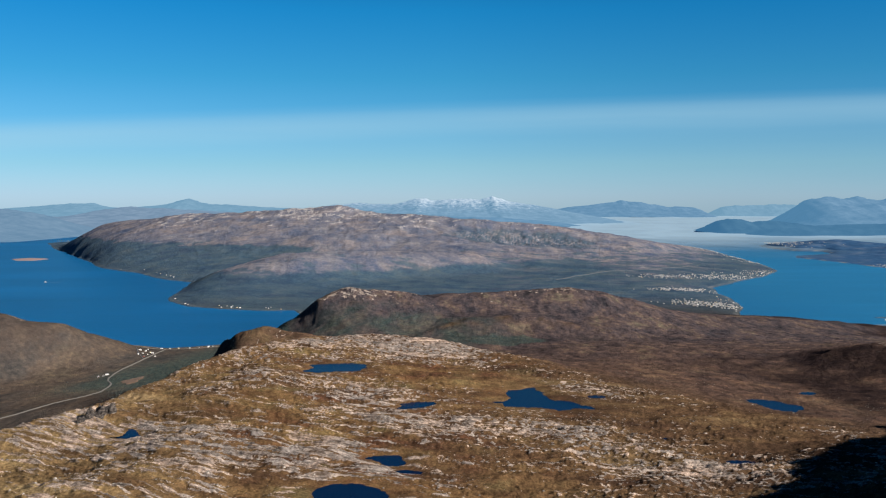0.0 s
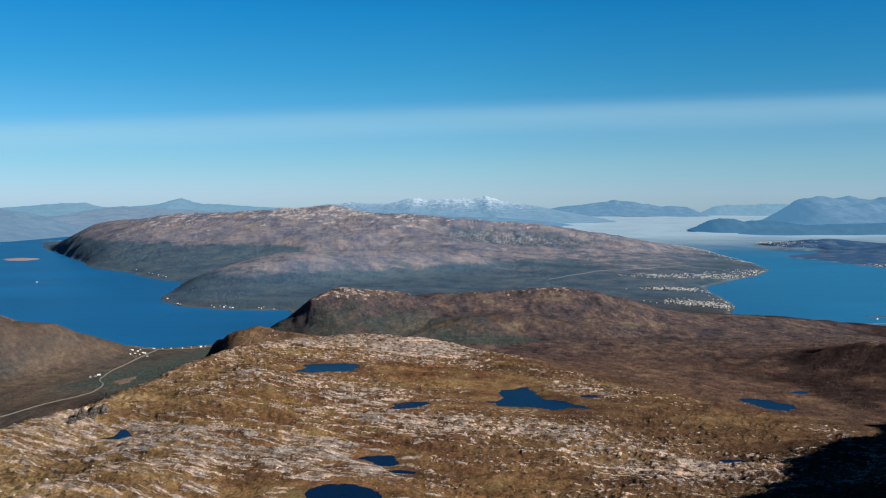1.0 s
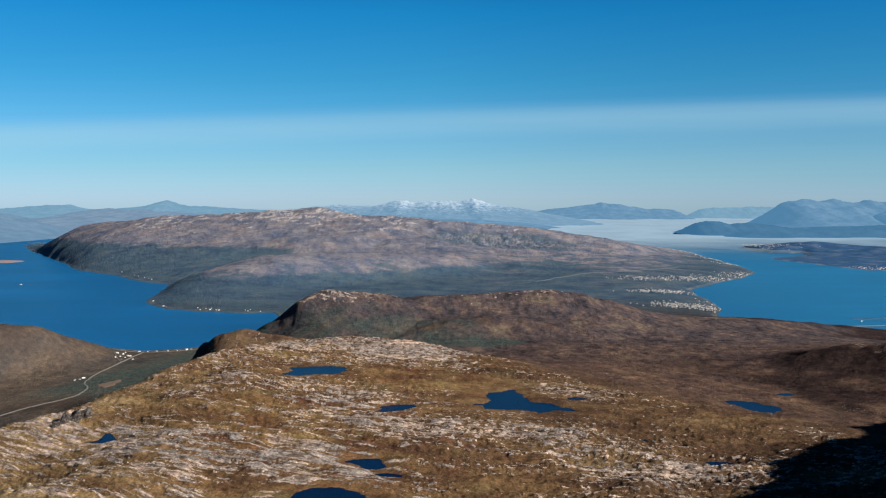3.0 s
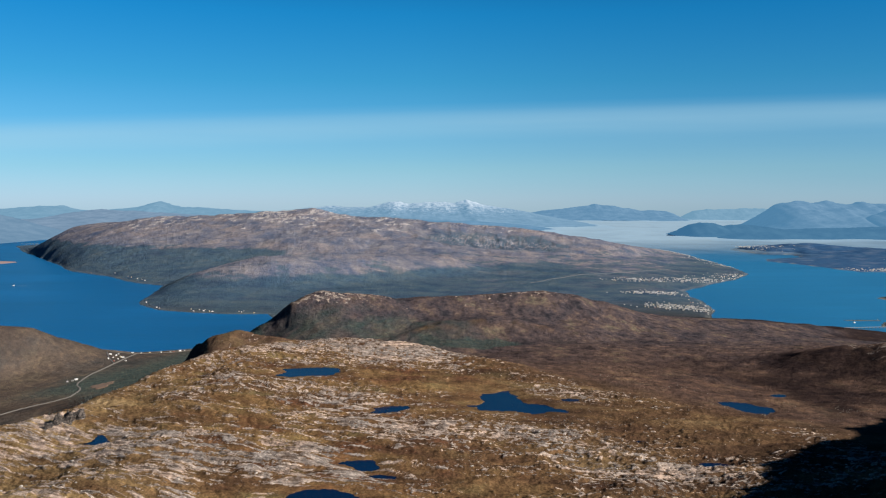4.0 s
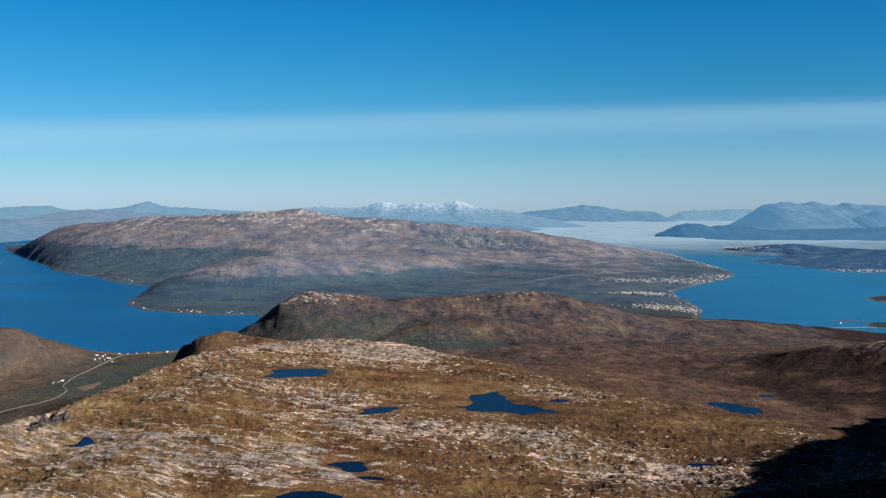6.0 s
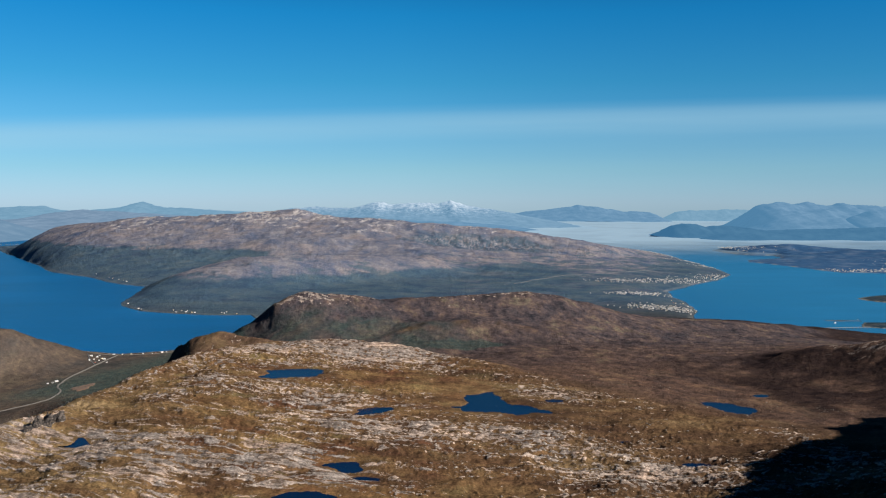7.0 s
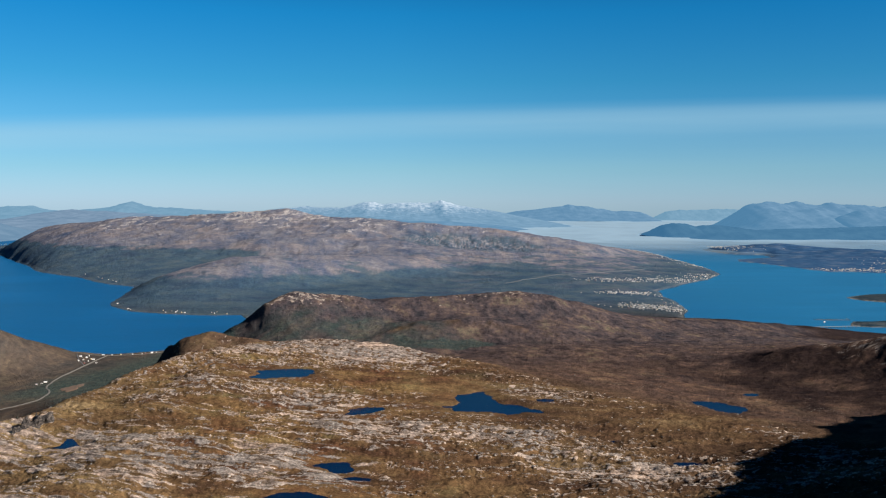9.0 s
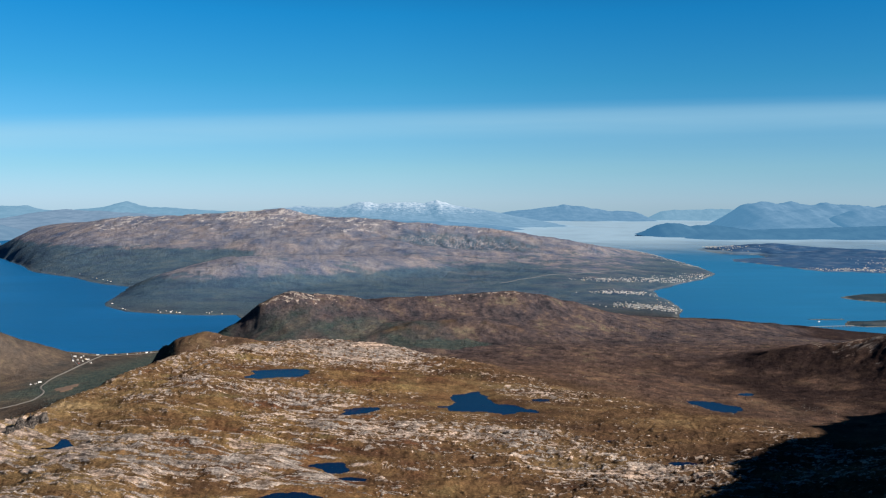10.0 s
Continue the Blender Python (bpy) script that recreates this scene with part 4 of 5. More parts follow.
def build_island(name, label, outline, crest, width, woods, seed, cell=6.0, mat=None):
    p = np.array(outline, float)
    gx = np.arange(p[:, 0].min() - 25, p[:, 0].max() + 25, cell)
    gy = np.arange(p[:, 1].min() - 25, p[:, 1].max() + 25, cell)
    X, Y = np.meshgrid(gx, gy)
    sd = inside(X, Y, outline) + 3 * fbm(X, Y, 30, 4, seed)
    h = 0.5 + ridge(X, Y, crest, width, width) * (1 + 0.3 * fbm(X, Y, 40, 4, seed + 3))
    Z = np.where(sd > 0, h * (1 - np.exp(-sd / 12)), np.maximum(sd * 0.2, -3)) + 0.12
    me = sheet_mesh(name, X, Y, Z)
    strand = min(2.5, 0.6 * cell)
    beach = step(strand, 0.2 * strand, np.abs(sd - 0.5))
    patch = step(-0.6, 0.0, fbm(X, Y, 30, 5, seed + 5))
    cover(me, np.maximum(0.7 * beach, 0.15 * (1 - patch)), woods * patch * (1 - beach), np.ones(X.shape), np.zeros(X.shape))
    me.materials.append(mat or ISLAND)
    return tagged(new(name, me), label, "island", kind="structure")


SKERRY = plain_material("rusty_skerry_turf", (0.21, 0.135, 0.120), 0.95, 0.3)
TOWN_ISLAND = [(612, 1680), (604, 1600), (604, 1545), (617, 1509), (655, 1500), (640, 1430), (560, 1380), (542, 1327), (556, 1275), (570, 1193), (577, 1112),
               (612, 1120), (648, 1091), (760, 1060), (1000, 1000), (1300, 1050), (1300, 1500), (1000, 1640), (760, 1720)]
TOWN_CREST = [(640, 1640, 8), (720, 1600, 15), (790, 1540, 10), (850, 1440, 10), (960, 1330, 12), (1200, 1250, 12)]
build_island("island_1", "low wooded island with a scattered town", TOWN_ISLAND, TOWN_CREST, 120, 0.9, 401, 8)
build_island("island_2", "flat green island with a sandy spit", [(431, 803), (437, 779), (455, 755), (500, 715), (620, 690), (700, 800), (600, 860), (495, 838),
                                                                 (468, 832)],
             [(470, 805, 2), (520, 780, 5), (640, 770, 6)], 45, 0.7, 411, 4, NEAR_ISLAND)
build_island("island_3", "low rocky islet beside a bridge", [(336, 614), (342, 627), (350, 638), (365, 639), (385, 646), (470, 650), (470, 610), (420, 606),
                                                             (380, 607), (363, 607), (346, 606)],
             [(342, 618, 1.6), (352, 622, 2.2), (380, 625, 1.6), (440, 628, 2.5)], 14, 0.95, 421, 1.4, NEAR_ISLAND)
build_island("islet_1", "flat rust-brown skerry in the fjord", [(-648, 1301), (-625, 1270), (-600, 1266), (-590, 1300), (-602, 1316), (-634, 1328)],
             [(-635, 1300, 1), (-605, 1295, 1)], 20, 0.1, 431, 4, SKERRY)
build_island("islet_2", "thin dark skerry in blue water", [(325, 649.5), (335, 646.5), (351, 646), (352, 649), (338, 651)], [(328, 648.5, 0.4),
                                                           (349, 647.8, 0.5)], 3, 0.6, 441, 0.8, NEAR_ISLAND)

ASPHALT = plain_material("grey_road_surface", (0.098, 0.088, 0.076), 0.9)
GRAVEL = plain_material("pale_gravel", (0.075, 0.078, 0.085), 0.95)
WHITE_WALL = plain_material("white_painted_boards", (0.50, 0.485, 0.45), 0.7, 0.08)
CREAM_WALL = plain_material("cream_painted_boards", (0.66, 0.55, 0.36), 0.7, 0.1)
RED_WALL = plain_material("red_painted_boards", (0.30, 0.06, 0.04), 0.7, 0.1)
GREY_WALL = plain_material("grey_painted_boards", (0.40, 0.40, 0.40), 0.7, 0.1)
WEATHERED = plain_material("weathered_walls", (0.31, 0.30, 0.285), 0.8, 0.7)
DARK_ROOF = plain_material("dark_roof_tiles", (0.07, 0.065, 0.065), 0.7)
PALE_ROOF = plain_material("pale_metal_roof", (0.42, 0.42, 0.43), 0.45)
GLASS = plain_material("dark_window_glass", (0.03, 0.04, 0.05), 0.1)
CONCRETE = plain_material("pale_concrete", (0.13, 0.14, 0.15), 0.85)
STEEL = plain_material("galvanised_steel", (0.38, 0.39, 0.40), 0.5)


def smooth_line(pts, count):
    """Points evenly along a Catmull-Rom curve through pts."""
    p = np.array(pts, float)
    p = np.vstack([2 * p[0] - p[1], p, 2 * p[-1] - p[-2]])
    out = []
    for i in range(len(p) - 3):
        for t in np.linspace(0, 1, 24, endpoint=False):
            out.append(0.5 * (2 * p[i + 1] + (p[i + 2] - p[i]) * t + (2 * p[i] - 5 * p[i + 1] + 4 * p[i + 2] - p[i + 3]) * t * t
                              + (3 * p[i + 1] - p[i] - 3 * p[i + 2] + p[i + 3]) * t ** 3))
    out = np.array(out + [p[-2]])
    s = np.concatenate([[0], np.cumsum(np.hypot(*np.diff(out[:, :2], axis=0).T))])
    q = np.linspace(0, s[-1], count)
    return np.interp(q, s, out[:, 0]), np.interp(q, s, out[:, 1])


def build_road(name, label, pts, width, mat, lift=0.12, count=160):
    x, y = smooth_line(pts, count)
    dx, dy = np.gradient(x), np.gradient(y)
    n = np.hypot(dx, dy)
    offs = np.array([-0.62, -0.5, -0.2, 0.2, 0.5, 0.62]) * width
    X = x[:, None] - (dy / n)[:, None] * offs
    Y = y[:, None] + (dx / n)[:, None] * offs
    Z = height_at(X.ravel(), Y.ravel()).reshape(X.shape)
    Z = Z.max(1, keepdims=True) + lift + np.array([-0.35, 0, 0.03, 0.03, 0, -0.35]) * np.ones_like(Z)
    me = sheet_mesh(name, X, Y, Z)
    me.materials.append(mat)
    return tagged(new(name, me), label, "road", kind="structure")


build_road("road", "narrow grey valley road winding down to the fjord",
           [(-174, 284), (-163.4, 294), (-155.1, 300.5), (-149.6, 309.8), (-146.7, 326), (-144.8, 347.5), (-143.9, 362.5), (-146.8, 380), (-153.4, 394),
            (-157.5, 414.6), (-157.9, 438.6), (-158.2, 465), (-160, 490), (-162, 505)], 0.8, ASPHALT)
build_road("road", "narrow shore road beside small white houses", [(-178, 498), (-170, 499), (-162, 503), (-150, 507), (-141, 511), (-132, 520)], 0.8, ASPHALT)
build_road("track", "pale gravel track crossing the foot of the mountain",
           [(118, 905), (160, 956), (196, 985), (233, 1004), (274, 1034), (310, 1074), (322, 1094)], 1.2, GRAVEL, 0.25, 200)
build_road("road", "short farm track across brown fields", [(-158, 455), (-166, 470), (-172, 484)], 0.4, GRAVEL)


RUST = plain_material("rusty_sedge", (0.10, 0.058, 0.034), 0.95, 0.5)


def build_field(label, cx, cy, a, b, mat):
    """An uneven patch of other growth, draped over the ground."""
    q, w = np.meshgrid(np.linspace(0, 2 * math.pi, 49), np.linspace(0.0, 1.0, 8))
    reach = 1 + 0.22 * np.sin(3 * q + cx) + 0.12 * np.sin(7 * q + cy)
    X, Y = cx + a * w * reach * np.cos(q), cy + b * w * reach * np.sin(q)
    Z = height_at(X.ravel(), Y.ravel()).reshape(X.shape) + 0.16 - 0.5 * (w > 0.99)
    me = sheet_mesh("field", X, Y, Z)
    me.materials.append(mat)
    return tagged(new("field", me), label, "field", kind="structure")


build_field("rusty sedge field beside the valley road", -140, 388, 4.2, 9.5, RUST)


def part(name, bm, mat, parent, label=""):
    me = bpy.data.meshes.new(name)
    bm.to_mesh(me)
    bm.free()
    me.materials.append(mat)
    ob = new(name, me)
    ob.parent = parent
    return tagged(ob, label)


def box(bm, x0, x1, y0, y1, z0, z1):
    v = [bm.verts.new((x, y, z)) for z in (z0, z1) for x, y in ((x0, y0), (x1, y0), (x1, y1), (x0, y1))]
    for f in ((3, 2, 1, 0), (4, 5, 6, 7), (0, 1, 5, 4), (1, 2, 6, 5), (2, 3, 7, 6), (3, 0, 4, 7)):
        bm.faces.new([v[i] for i in f])


def gable_walls(bm, w, d, h, peak):
    a = [bm.verts.new(c) for c in ((-w, -d, -0.5), (w, -d, -0.5), (w, d, -0.5), (-w, d, -0.5), (-w, -d, h), (w, -d, h), (w, d, h), (-w, d, h), (-w, 0, peak), (w, 0, peak))]
    for f in ((0, 1, 5, 4), (2, 3, 7, 6), (1, 2, 6, 9, 5), (3, 0, 4, 8, 7), (3, 2, 1, 0)):
        bm.faces.new([a[i] for i in f])


def gable_roof(bm, w, d, h, peak, over=0.06, thick=0.05):
    k = (peak - h) / d
    prof = [(-d - over, h - k * over), (0, peak), (d + over, h - k * over)]
    ring = []
    for x in (-w - over, w + over):
        ring.append([bm.verts.new((x, y, z + 0.01)) for y, z in prof] + [bm.verts.new((x, y, z + thick + 0.01)) for y, z in reversed(prof)])
    p, q = ring
    n = len(p)
    for i in range(n):
        bm.faces.new((p[i], p[(i + 1) % n], q[(i + 1) % n], q[i]))
    bm.faces.new((p[0], p[5], p[4], p[1]))
    bm.faces.new((p[1], p[4], p[3], p[2]))
    bm.faces.new((q[1], q[4], q[5], q[0]))
    bm.faces.new((q[2], q[3], q[4], q[1]))


def make_house(label, w, d, h, peak, wall, roof):
    """A gabled house with its roof, chimney, door and windows; the base is at its foot."""
    ob = tagged(new("house"), label, "house")
    bm = bmesh.new()
    gable_walls(bm, w, d, h, peak)
    part("wall", bm, wall, ob)
    bm = bmesh.new()
    gable_roof(bm, w, d, h, peak)
    top = part("roof", bm, roof, ob)
    bm = bmesh.new()
    box(bm, w * 0.3, w * 0.3 + 0.1, -0.05, 0.05, peak - 0.1, peak + 0.16)
    part("chimney", bm, GREY_WALL, top)
    for x in (-0.55, 0.5):
        bm = bmesh.new()
        box(bm, w * x - 0.06, w * x + 0.06, -d - 0.012, -d + 0.01, h * 0.35, h * 0.75)
        part("window", bm, GLASS, ob)
    bm = bmesh.new()
    box(bm, -0.045, 0.045, -d - 0.015, -d + 0.01, 0.0, h * 0.6)
    part("door", bm, RED_WALL, ob)
    return ob


HOUSES = [
    make_house("white wooden house with a dark gable roof", 0.46, 0.27, 0.34, 0.57, WHITE_WALL, DARK_ROOF),
    make_house("long white house with a pale metal roof", 0.71, 0.30, 0.40, 0.60, WHITE_WALL, PALE_ROOF),
    make_house("cream wooden house with a dark gable roof", 0.48, 0.30, 0.38, 0.62, CREAM_WALL, DARK_ROOF),
    make_house("grey wooden house with a dark gable roof", 0.43, 0.27, 0.33, 0.54, GREY_WALL, DARK_ROOF),
    make_house("small red wooden house with a dark gable roof", 0.38, 0.25, 0.27, 0.48, RED_WALL, DARK_ROOF),
]
_spots = []


def put_house(x, y, kind, group, turn, z=None):
    z = float(height_at(x, y)[0]) if z is None else z
    if z < 0.3 or any((x - a) ** 2 + (y - b) ** 2 < 3.2 for a, b in _spots):
        return
    _spots.append((x, y))
    tagged(copy_thing(HOUSES[kind], pose(x, y, z, 0, 0, turn)), group=group)


def build_town(line, half, count, group, seed, odds=(5, 4, 3, 1, 1)):
    """Houses in rows along a shore line, facing the light side streets."""
    rnd = random.Random(seed)
    pts = np.array(line, float)
    s = np.concatenate([[0], np.cumsum(np.hypot(*np.diff(pts, axis=0).T))])
    rows = []
    for i in range(count):
        q = rnd.random() * s[-1]
        x, y = np.interp(q, s, pts[:, 0]), np.interp(q, s, pts[:, 1])
        row = round(rnd.uniform(-half, half) / 3.6) * 3.6
        kind = rnd.choices(range(5), odds)[0]
        rows.append((x + rnd.uniform(-1, 1) + row * 0.25, y + row + 2.5 * math.sin(x / 9) + rnd.uniform(-1.0, 1.0), kind, rnd.gauss(12, 22) + (90 if rnd.random() < 0.25 else 0)))
    xy = np.array([q[:2] for q in rows])
    for (x, y, kind, turn), z in zip(rows, height_at(xy[:, 0], xy[:, 1]).tolist()):
        put_house(x, y, kind, group, turn, z)


build_town([(206, 938), (235, 936), (300, 952), (352, 995), (405, 1065)], 20, 112, "houses of the shore town", 1)
build_town([(202, 823), (215, 820), (250, 828)], 11, 38, "houses of the shore town", 2)
build_town([(192, 722), (210, 714), (240, 704)], 20, 74, "houses of the shore town", 3)
build_town([(380, 1480), (420, 1400), (425, 1270), (436, 1190)], 26, 34, "houses of the shore town", 4)
build_town([(238, 765), (252, 735)], 12, 8, "houses of the shore town", 5)
for i, (hx, hy) in enumerate([(-168.4, 479.5), (-163.7, 470), (-165.4, 479.8), (-160.8, 469.2), (-162.5, 478), (-160.4, 476), (-156, 467), (-160.5, 462.5), (-164.6, 465.5), (-166.7, 487),
                              (-164, 503), (-160.5, 507), (-156, 509), (-149.6, 509.5), (-144.5, 510), (-143.3, 513.4), (-140, 514.5), (-138, 517)]):
    put_house(hx, hy, (1, 0, 1, 0, 2, 1, 0, 4)[i % 8], "houses of the fjord hamlet", 10 + 37 * (i % 5))
for i, (hx, hy) in enumerate([(-160.2, 406), (-159.6, 409), (-161.8, 404)]):
    put_house(hx, hy, (0, 1, 3)[i], "farm houses by the valley road", 25 * i)
for i, (hx, hy) in enumerate([(-218, 732), (-214.5, 727), (-185.3, 716), (-181.2, 707), (-177.8, 712.5), (-173, 706.5), (-173.1, 712.3), (-168, 705), (-165, 703),
                              (-143.4, 701), (-140.7, 698), (-140, 703.5),
                              (-130.4, 696), (-236.5, 764), (-405, 1090), (-366, 1062), (-338, 1024), (-330, 1012), (-318, 996), (-310, 986), (-303, 975)]):
    put_house(hx, hy, (1, 0, 2, 1, 0)[i % 5], "farms along the far shore", 15 + 41 * (i % 4))
for ob in HOUSES:  # the patterns themselves stand in the town too
    _x = 228 + 5 * HOUSES.index(ob)
    ob.location = (_x, 921, float(height_at(_x, 921)[0]))
    tagged(ob, group="houses of the shore town")


def build_far_town(name, label, centres, spread, count, zs, seed, big=1.0):
    """Far houses too many to count, as one mesh of small gabled blocks."""
    rnd = random.Random(seed)
    verts, faces, spots = [], [], []
    for i in range(count):
        cx, cy = rnd.choice(centres)
        x, y = cx + rnd.gauss(0, spread), cy + rnd.gauss(0, spread * 0.6)
        w, d, h = rnd.uniform(0.25, 0.6) * big, rnd.uniform(0.25, 0.42) * big, rnd.uniform(0.22, 0.42) * big
        spots.append((x, y, w, d, h))
    sp = np.array(spots)
    for (x, y, w, d, h), z in zip(spots, zs(sp[:, 0], sp[:, 1]).tolist()):
        if z < 0.25:
            continue
        bm = bmesh.new()
        gable_walls(bm, w, d, h, h * 1.4)
        gable_roof(bm, w, d, h, h * 1.4, 0.1, 0.1)
        bm.verts.index_update()
        k = len(verts)
        verts += [(v.co.x + x, v.co.y + y, v.co.z + z) for v in bm.verts]
        faces += [[k + v.index for v in f.verts] for f in bm.faces]
        bm.free()
    me = bpy.data.meshes.new(name)
    me.from_pydata(verts, [], faces)
    me.update()
    me.materials.append(WEATHERED)
    tagged(new(name, me), label, "town", kind="stuff")


def island_height(x, y):
    return np.where(inside(x, y, TOWN_ISLAND) < 4, 0.0, (0.5 + ridge(x, y, TOWN_CREST, 120, 120)) * 0.9)


build_far_town("far_town", "pale houses of a town scattered over the low island",
               [(640, 1625), (680, 1590), (660, 1560), (640, 1650), (640, 1150), (610, 1140), (680, 1125), (760, 1250), (840, 1240), (800, 1330), (900, 1200),
                (720, 1150)], 30, 900, island_height, 7, 1.5)
build_far_town("town_outskirts", "pale houses crowding the shore of the mountain",
               [(235, 936), (268, 944), (300, 952), (330, 972), (362, 1005), (395, 1050), (218, 820), (240, 824), (210, 714), (225, 708), (240, 702), (425, 1270),
                (420, 1340), (410, 1420), (430, 1200)],
               14, 950, height_at, 8)
build_far_town("far_hamlet", "pale sheds on the distant shore", [(-790, 1850), (-830, 1870)], 14, 14, lambda x, y: np.full(x.shape, 1.2), 9)


# ---- bridge, boats ----
def build_bridge():
    ob = tagged(new("bridge"), "long low concrete road bridge between islets", "bridge")
    a, b = Vector((284, 602.5, 0)), Vector((338.5, 609, 0))
    length = (b - a).length
    ob.matrix_world = pose(a.x, a.y, 0, 0, 0, math.degrees(math.atan2(b.y - a.y, b.x - a.x)))
    bm = bmesh.new()
    box(bm, 0, length, -0.4, 0.4, 0.75, 0.9)
    part("deck", bm, CONCRETE, ob)
    for side in (-0.38, 0.38):
        bm = bmesh.new()
        box(bm, 0, length, side - 0.02, side + 0.02, 0.9, 1.0)
        part("parapet", bm, CONCRETE, ob)
    first = None
    for i in range(1, 19):
        if first is None:
            bm = bmesh.new()
            box(bm, -0.15, 0.15, -0.3, 0.3, -1.0, 0.75)
            first = part("pier", bm, CONCRETE, ob)
            q = first
        else:
            q = new("pier", first.data)
            q.parent = ob
        q.location = (length * i / 19, 0, 0)


build_bridge()


def build_boat(x, y, turn, size, label):
    ob = tagged(new("boat"), label, "boat", "boats on the fjord")
    ob.matrix_world = pose(x, y, 0, 0, 0, turn) @ Matrix.Scale(size, 4)
    bm = bmesh.new()
    rows = []
    for px, w in ((-1.0, 0.26), (-0.4, 0.32), (0.3, 0.30), (0.8, 0.15), (1.05, 0.02)):
        rows.append([bm.verts.new(c) for c in ((px, -w, 0.28), (px, -w * 0.6, -0.05), (px, w * 0.6, -0.05), (px, w, 0.28))])
    for p, q in zip(rows, rows[1:]):
        for i in range(4):
            bm.faces.new((p[i], q[i], q[(i + 1) % 4], p[(i + 1) % 4]))
    bm.faces.new(rows[0])
    bm.faces.new(rows[-1][::-1])
    part("hull", bm, WHITE_WALL, ob)
    bm = bmesh.new()
    box(bm, -0.5, 0.2, -0.2, 0.2, 0.28, 0.62)
    part("cabin", bm, WHITE_WALL, ob)
    bm = bmesh.new()
    box(bm, 0.2, 0.215, -0.16, 0.16, 0.4, 0.56)
    part("windscreen", bm, GLASS, ob)
    bm = bmesh.new()
    bmesh.ops.create_cone(bm, cap_ends=True, segments=8, radius1=0.02, radius2=0.015, depth=0.6, matrix=Matrix.Translation((-0.3, 0, 0.9)))
    part("mast", bm, STEEL, ob)


build_boat(326, 636, 20, 1.1, "small white motor boat lying at anchor")
build_boat(-428, 932, 190, 1.3, "white boat under way with a thin wake")
build_boat(352.5, 653, 70, 0.8, "small white boat beside a skerry")


def build_wake():
    t = np.linspace(0, 1, 40)
    x = -426 + 13 * t
    y = 932 - 1.3 * t + 0.3 * np.sin(5 * t)
    half = 0.2 + 0.35 * t
    X, Y = np.stack([x, x], 1), np.stack([y - half, y + half], 1)
    me = sheet_mesh("wake", X, Y, 0 * X + 0.02)
    me.materials.append(plain_material("white_foam", (0.22, 0.32, 0.42), 0.6))
    tagged(new("wake", me), "thin pale wake behind a boat", "wake", kind="stuff")


build_wake()


# ---- stones and woods ----
def scatter(name, label, category, x, y, z, size, tall, mat, seed, rock_like):
    """Many small clumps or stones as one mesh: each a squashed, dented octahedron or cube-like block."""
    rng = np.random.default_rng(seed)
    base = np.array([(1, 0, 0), (0.1, 1, 0), (-1, 0.1, 0), (0, -1, 0), (0.15, 0.1, 1), (0.6, 0.55, 0.62), (-0.6, 0.5, 0.66), (-0.55, -0.6, 0.6),
                     (0.6, -0.6, 0.58)], float)
    faces = np.array([(0, 1, 5), (1, 2, 6), (2, 3, 7), (3, 0, 8), (0, 5, 8), (1, 6, 5), (2, 7, 6), (3, 8, 7), (5, 4, 8), (6, 4, 5), (7, 4, 6), (8, 4, 7)])
    n = len(x)
    P = base[None] * (1 + (0.35 if rock_like else 0.5) * (rng.random((n, 9, 1)) - 0.5)) + 0.18 * (rng.random((n, 9, 3)) - 0.5)
    a = rng.random(n) * 6.28
    c, s = np.cos(a)[:, None], np.sin(a)[:, None]
    px, py = P[:, :, 0] * c - P[:, :, 1] * s, P[:, :, 0] * s + P[:, :, 1] * c
    sx = (size * (0.8 + 0.6 * rng.random(n)))[:, None]
    V = np.stack([x[:, None] + px * sx, y[:, None] + py * size[:, None], z[:, None] + (P[:, :, 2] * tall - 0.15) * size[:, None]], -1)
    F = (faces[None] + 9 * np.arange(n)[:, None, None]).reshape(-1, 3)
    me = bpy.data.meshes.new(name)
    me.vertices.add(9 * n)
    me.vertices.foreach_set("co", V.astype(np.float32).ravel())
    me.loops.add(F.size)
    me.loops.foreach_set("vertex_index", F.astype(np.int32).ravel())
    me.polygons.add(len(F))
    me.polygons.foreach_set("loop_start", np.arange(0, F.size, 3, dtype=np.int32))
    me.update(calc_edges=True)
    me.materials.append(mat)
    tagged(new(name, me), label, category, kind="stuff")


def island_material(name, stops, rough=0.9):
    """Varied from piece to piece."""
    m, nt, bsdf = material(name)
    geo = nt.nodes.new("ShaderNodeNewGeometry")
    col = ramp_node(nt, geo.outputs["Random Per Island"], stops)
    nt.links.new(mix_node(nt, calc(nt, "MULTIPLY", noise_node(nt, 4.0, 4, 0.7), 0.5), col, tuple(0.5 * c for c in stops[0][1])), bsdf.inputs["Base Color"])
    bsdf.inputs["Roughness"].default_value = rough
    bsdf.inputs["Specular IOR Level"].default_value = 0.2
    return m


def crag_material():
    m, nt, bsdf = material("painted_shade_gneiss")
    # shadowed rock and sunlit ridges, put into the colour as dark and pale streaks
    shade_streaks = ramp_node(nt, noise_node(nt, 1.1, 7, 0.76, (1.0, 0.6, 2.2)), [(0.40, (0.0100, 0.0080, 0.0075)), (0.50, (0.0280, 0.0220, 0.0190)), (0.58, (0.0700, 0.0560, 0.0470)), (0.70, (0.1300, 0.1080, 0.0920))])
    nt.links.new(shade_streaks, bsdf.inputs["Base Color"])
    bsdf.inputs["Roughness"].default_value = 0.95
    bump(nt, bsdf, noise_node(nt, 2.0, 6, 0.7), 1.0, 0.3)
    return m


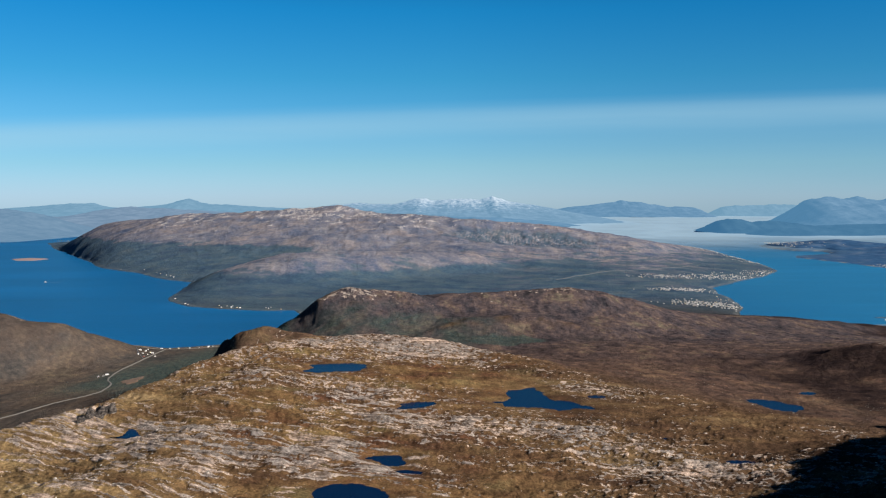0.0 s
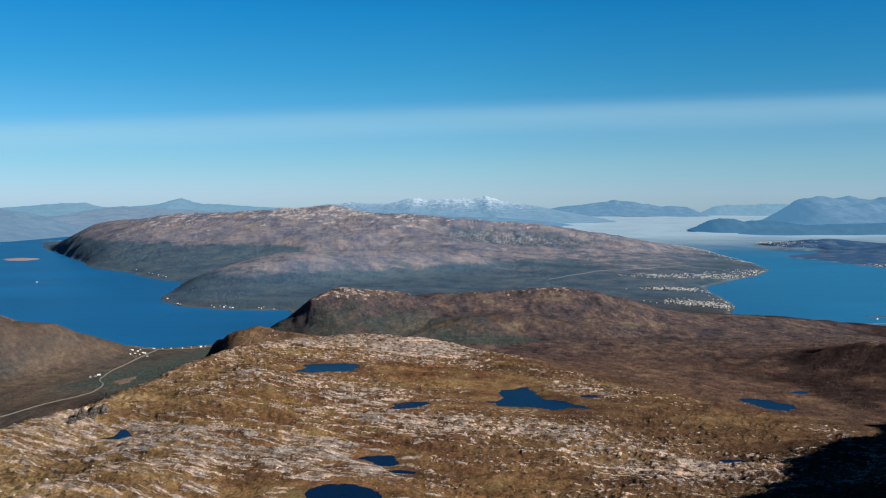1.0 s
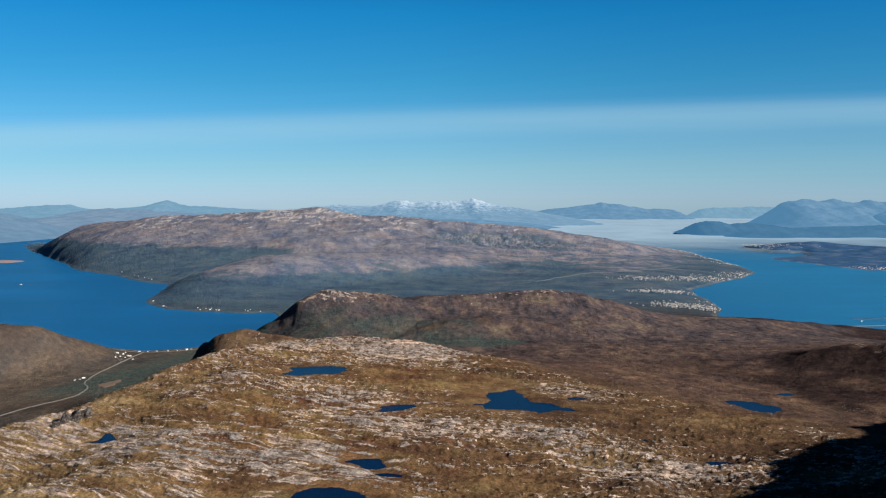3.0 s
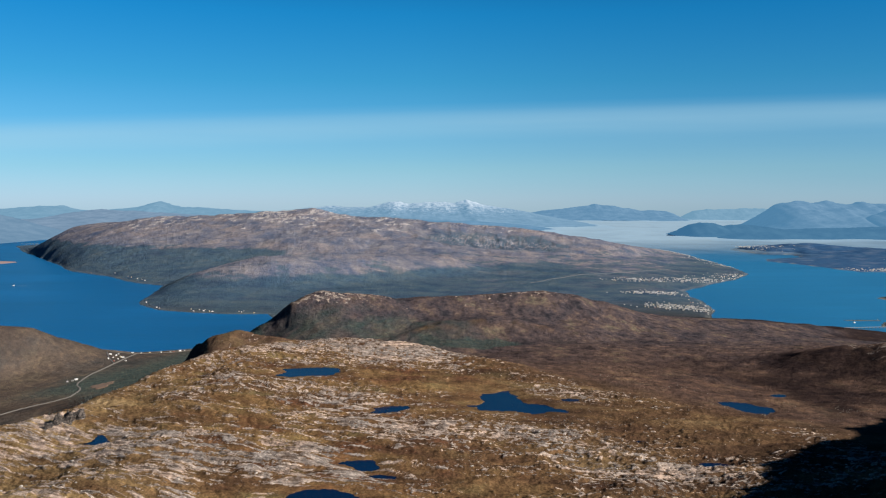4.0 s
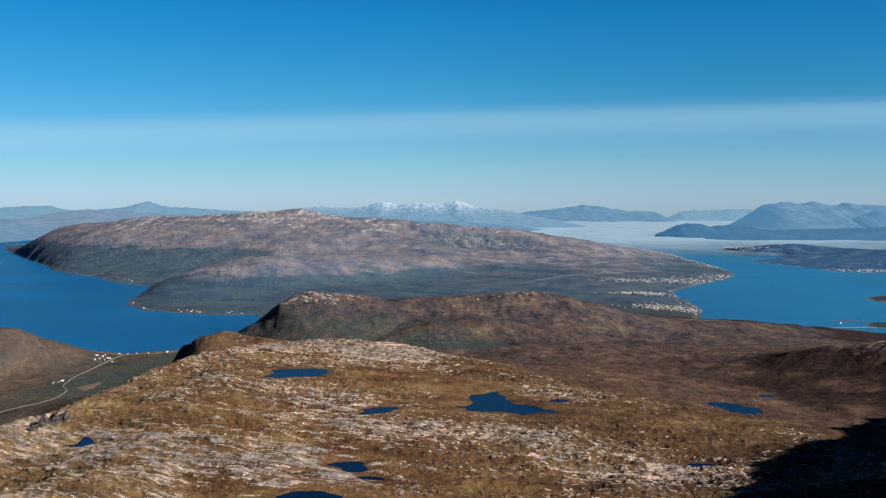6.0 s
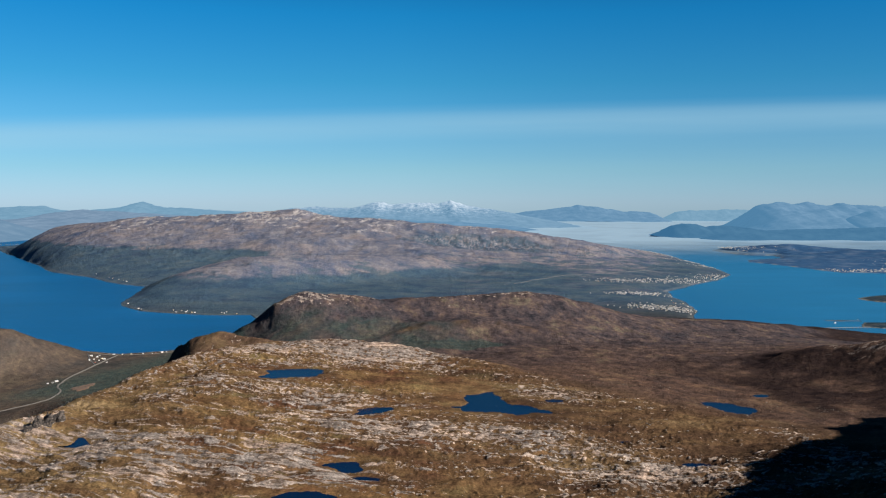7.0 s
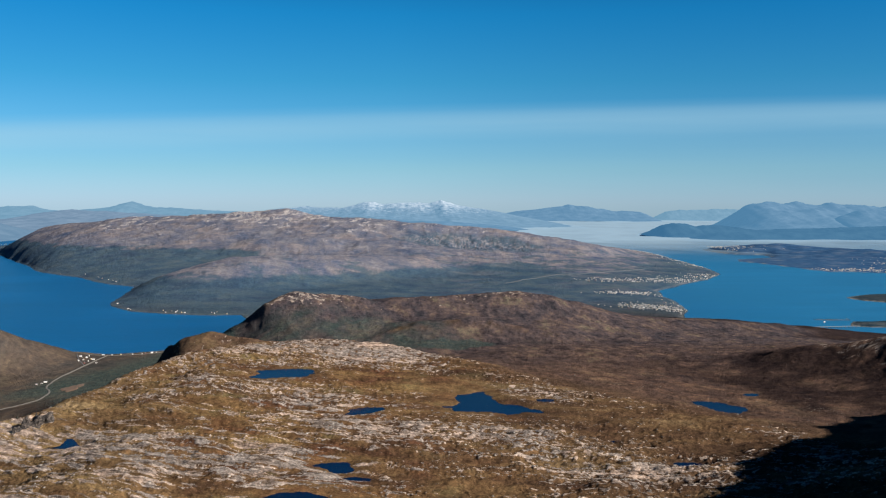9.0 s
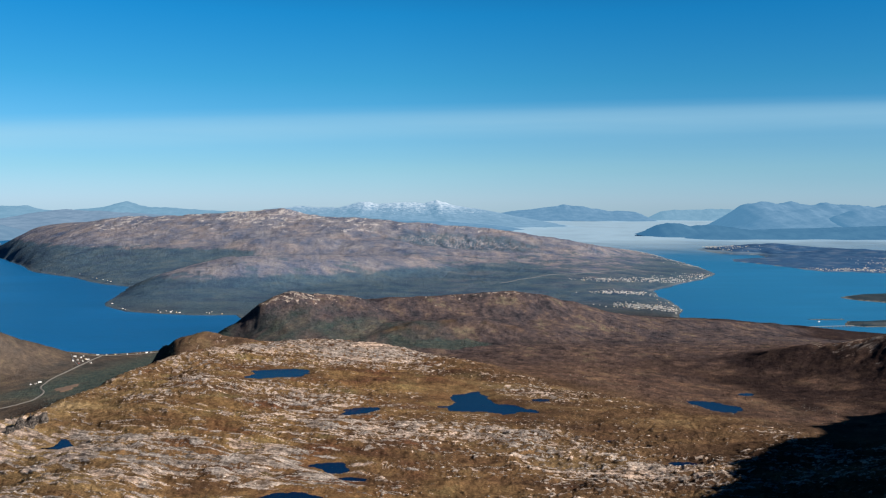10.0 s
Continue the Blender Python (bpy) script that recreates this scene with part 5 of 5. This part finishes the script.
STONE = island_material("weathered_stone", [(0.0, (0.105, 0.092, 0.080)), (0.65, (0.205, 0.180, 0.156)), (1.0, (0.520, 0.465, 0.410))])
BIRCH = island_material("autumn_birch_leaves", [(0.0, (0.024, 0.034, 0.032)), (0.7, (0.036, 0.044, 0.038)), (1.0, (0.060, 0.052, 0.036))])

DARK_STONE = crag_material()


def build_stones():
    rng = np.random.default_rng(5)
    x, y = rng.uniform(-110, 120, 260000), rng.uniform(108, 300, 260000)
    keep = (np.abs(x) < 0.62 * y + 6)
    x, y = x[keep], y[keep]
    h, rock, wood, far, near, u, v = land(x.copy(), y.copy())
    odds = (0.02 + (0.40 + 0.4 * step(0, 40, x)) * step(0.35, 0.9, rock) + 0.3 * step(0.2, 0.55, fbm(x, y, 16, 3, 501))) * (h > 36.2) * step(310, 140, y)
    keep = rng.random(len(x)) < odds
    for t in TARNS + POOLS:
        keep &= tarn_radius(x, y, t) > 1.03
    x, y, h = x[keep], y[keep], h[keep]
    size = 0.035 + 0.055 * rng.random(len(x)) + 0.2 * rng.random(len(x)) ** 16
    scatter("boulders", "pale weathered boulders strewn over the moor", "boulders", x, y, h, size, 0.75, STONE, 6, True)


build_stones()


def build_woods():
    rng = np.random.default_rng(8)
    x, y = rng.uniform(-200, 60, 70000), rng.uniform(290, 560, 70000)
    h, rock, wood, far, near, u, v = land(x.copy(), y.copy())
    keep = (rng.random(len(x)) < 0.9 * wood ** 1.5) & (h > 0.3)
    x, y, h = x[keep], y[keep], h[keep]
    size = 0.11 + 0.13 * rng.random(len(x))
    scatter("birch_wood", "dark green and rusty mountain birch wood", "trees", x, y, h, size, 1.3, BIRCH, 9, False)


build_woods()


def build_crag():
    """A broken stack of tilted slabs, with dark clefts, at the plateau's western brink."""
    rng = np.random.default_rng(21)
    base = Vector((-74.0, 181.5, float(height_at(-74.0, 181.5)[0])))
    crag = tagged(new("crag"), "jagged grey rock outcrop at the brink of the plateau", "rock")
    crag.location = base
    slabs = [(0.0, 0.0, 1.5, 1.0), (0.22, 0.5, 2.2, 1.1), (0.40, -0.5, 2.6, 0.9), (0.62, 0.2, 3.4, 1.2), (0.80, -0.7, 2.8, 0.8), (0.95, 0.5, 3.0, 1.3),
             (1.1, -0.2, 2.2, 1.0), (0.5, 1.3, 1.5, 0.9), (0.9, 1.6, 1.6, 1.0)]
    for i, (t, side, tall, wide) in enumerate(slabs):
        bm = bmesh.new()
        x, y = -75.2 + 2.9 * t + 0.8 * side, 178.5 + 6.5 * t + 0.6 * side
        bmesh.ops.create_icosphere(bm, subdivisions=3, radius=1.0)
        for v in bm.verts:
            big = noise.noise(v.co * 1.3 + Vector((i * 3.1, 0, 0)))
            small = noise.noise(v.co * 3.6 + Vector((0, i * 2.7, 0)))
            q = Vector((round(v.co.x * 1.8) / 1.8, round(v.co.y * 1.8) / 1.8, round(v.co.z * 1.6) / 1.6))
            v.co = (q * 0.4 + v.co * 0.6) * (1 + 0.5 * big + 0.4 * small)
        z = float(height_at(x, y)[0])
        m = Matrix.Translation(Vector((x, y, z + 0.15 * tall)) - base) @ Euler((rng.normal(0, 0.15), 0.45 + rng.normal(0, 0.15), 0.3 + rng.normal(0, 0.35))).to_matrix().to_4x4() @ Matrix.Diagonal((0.72 * wide, 1.0 * wide, 0.56 * tall, 1))
        bmesh.ops.transform(bm, matrix=m, verts=bm.verts)
        part("slab", bm, DARK_STONE, crag)


build_crag()
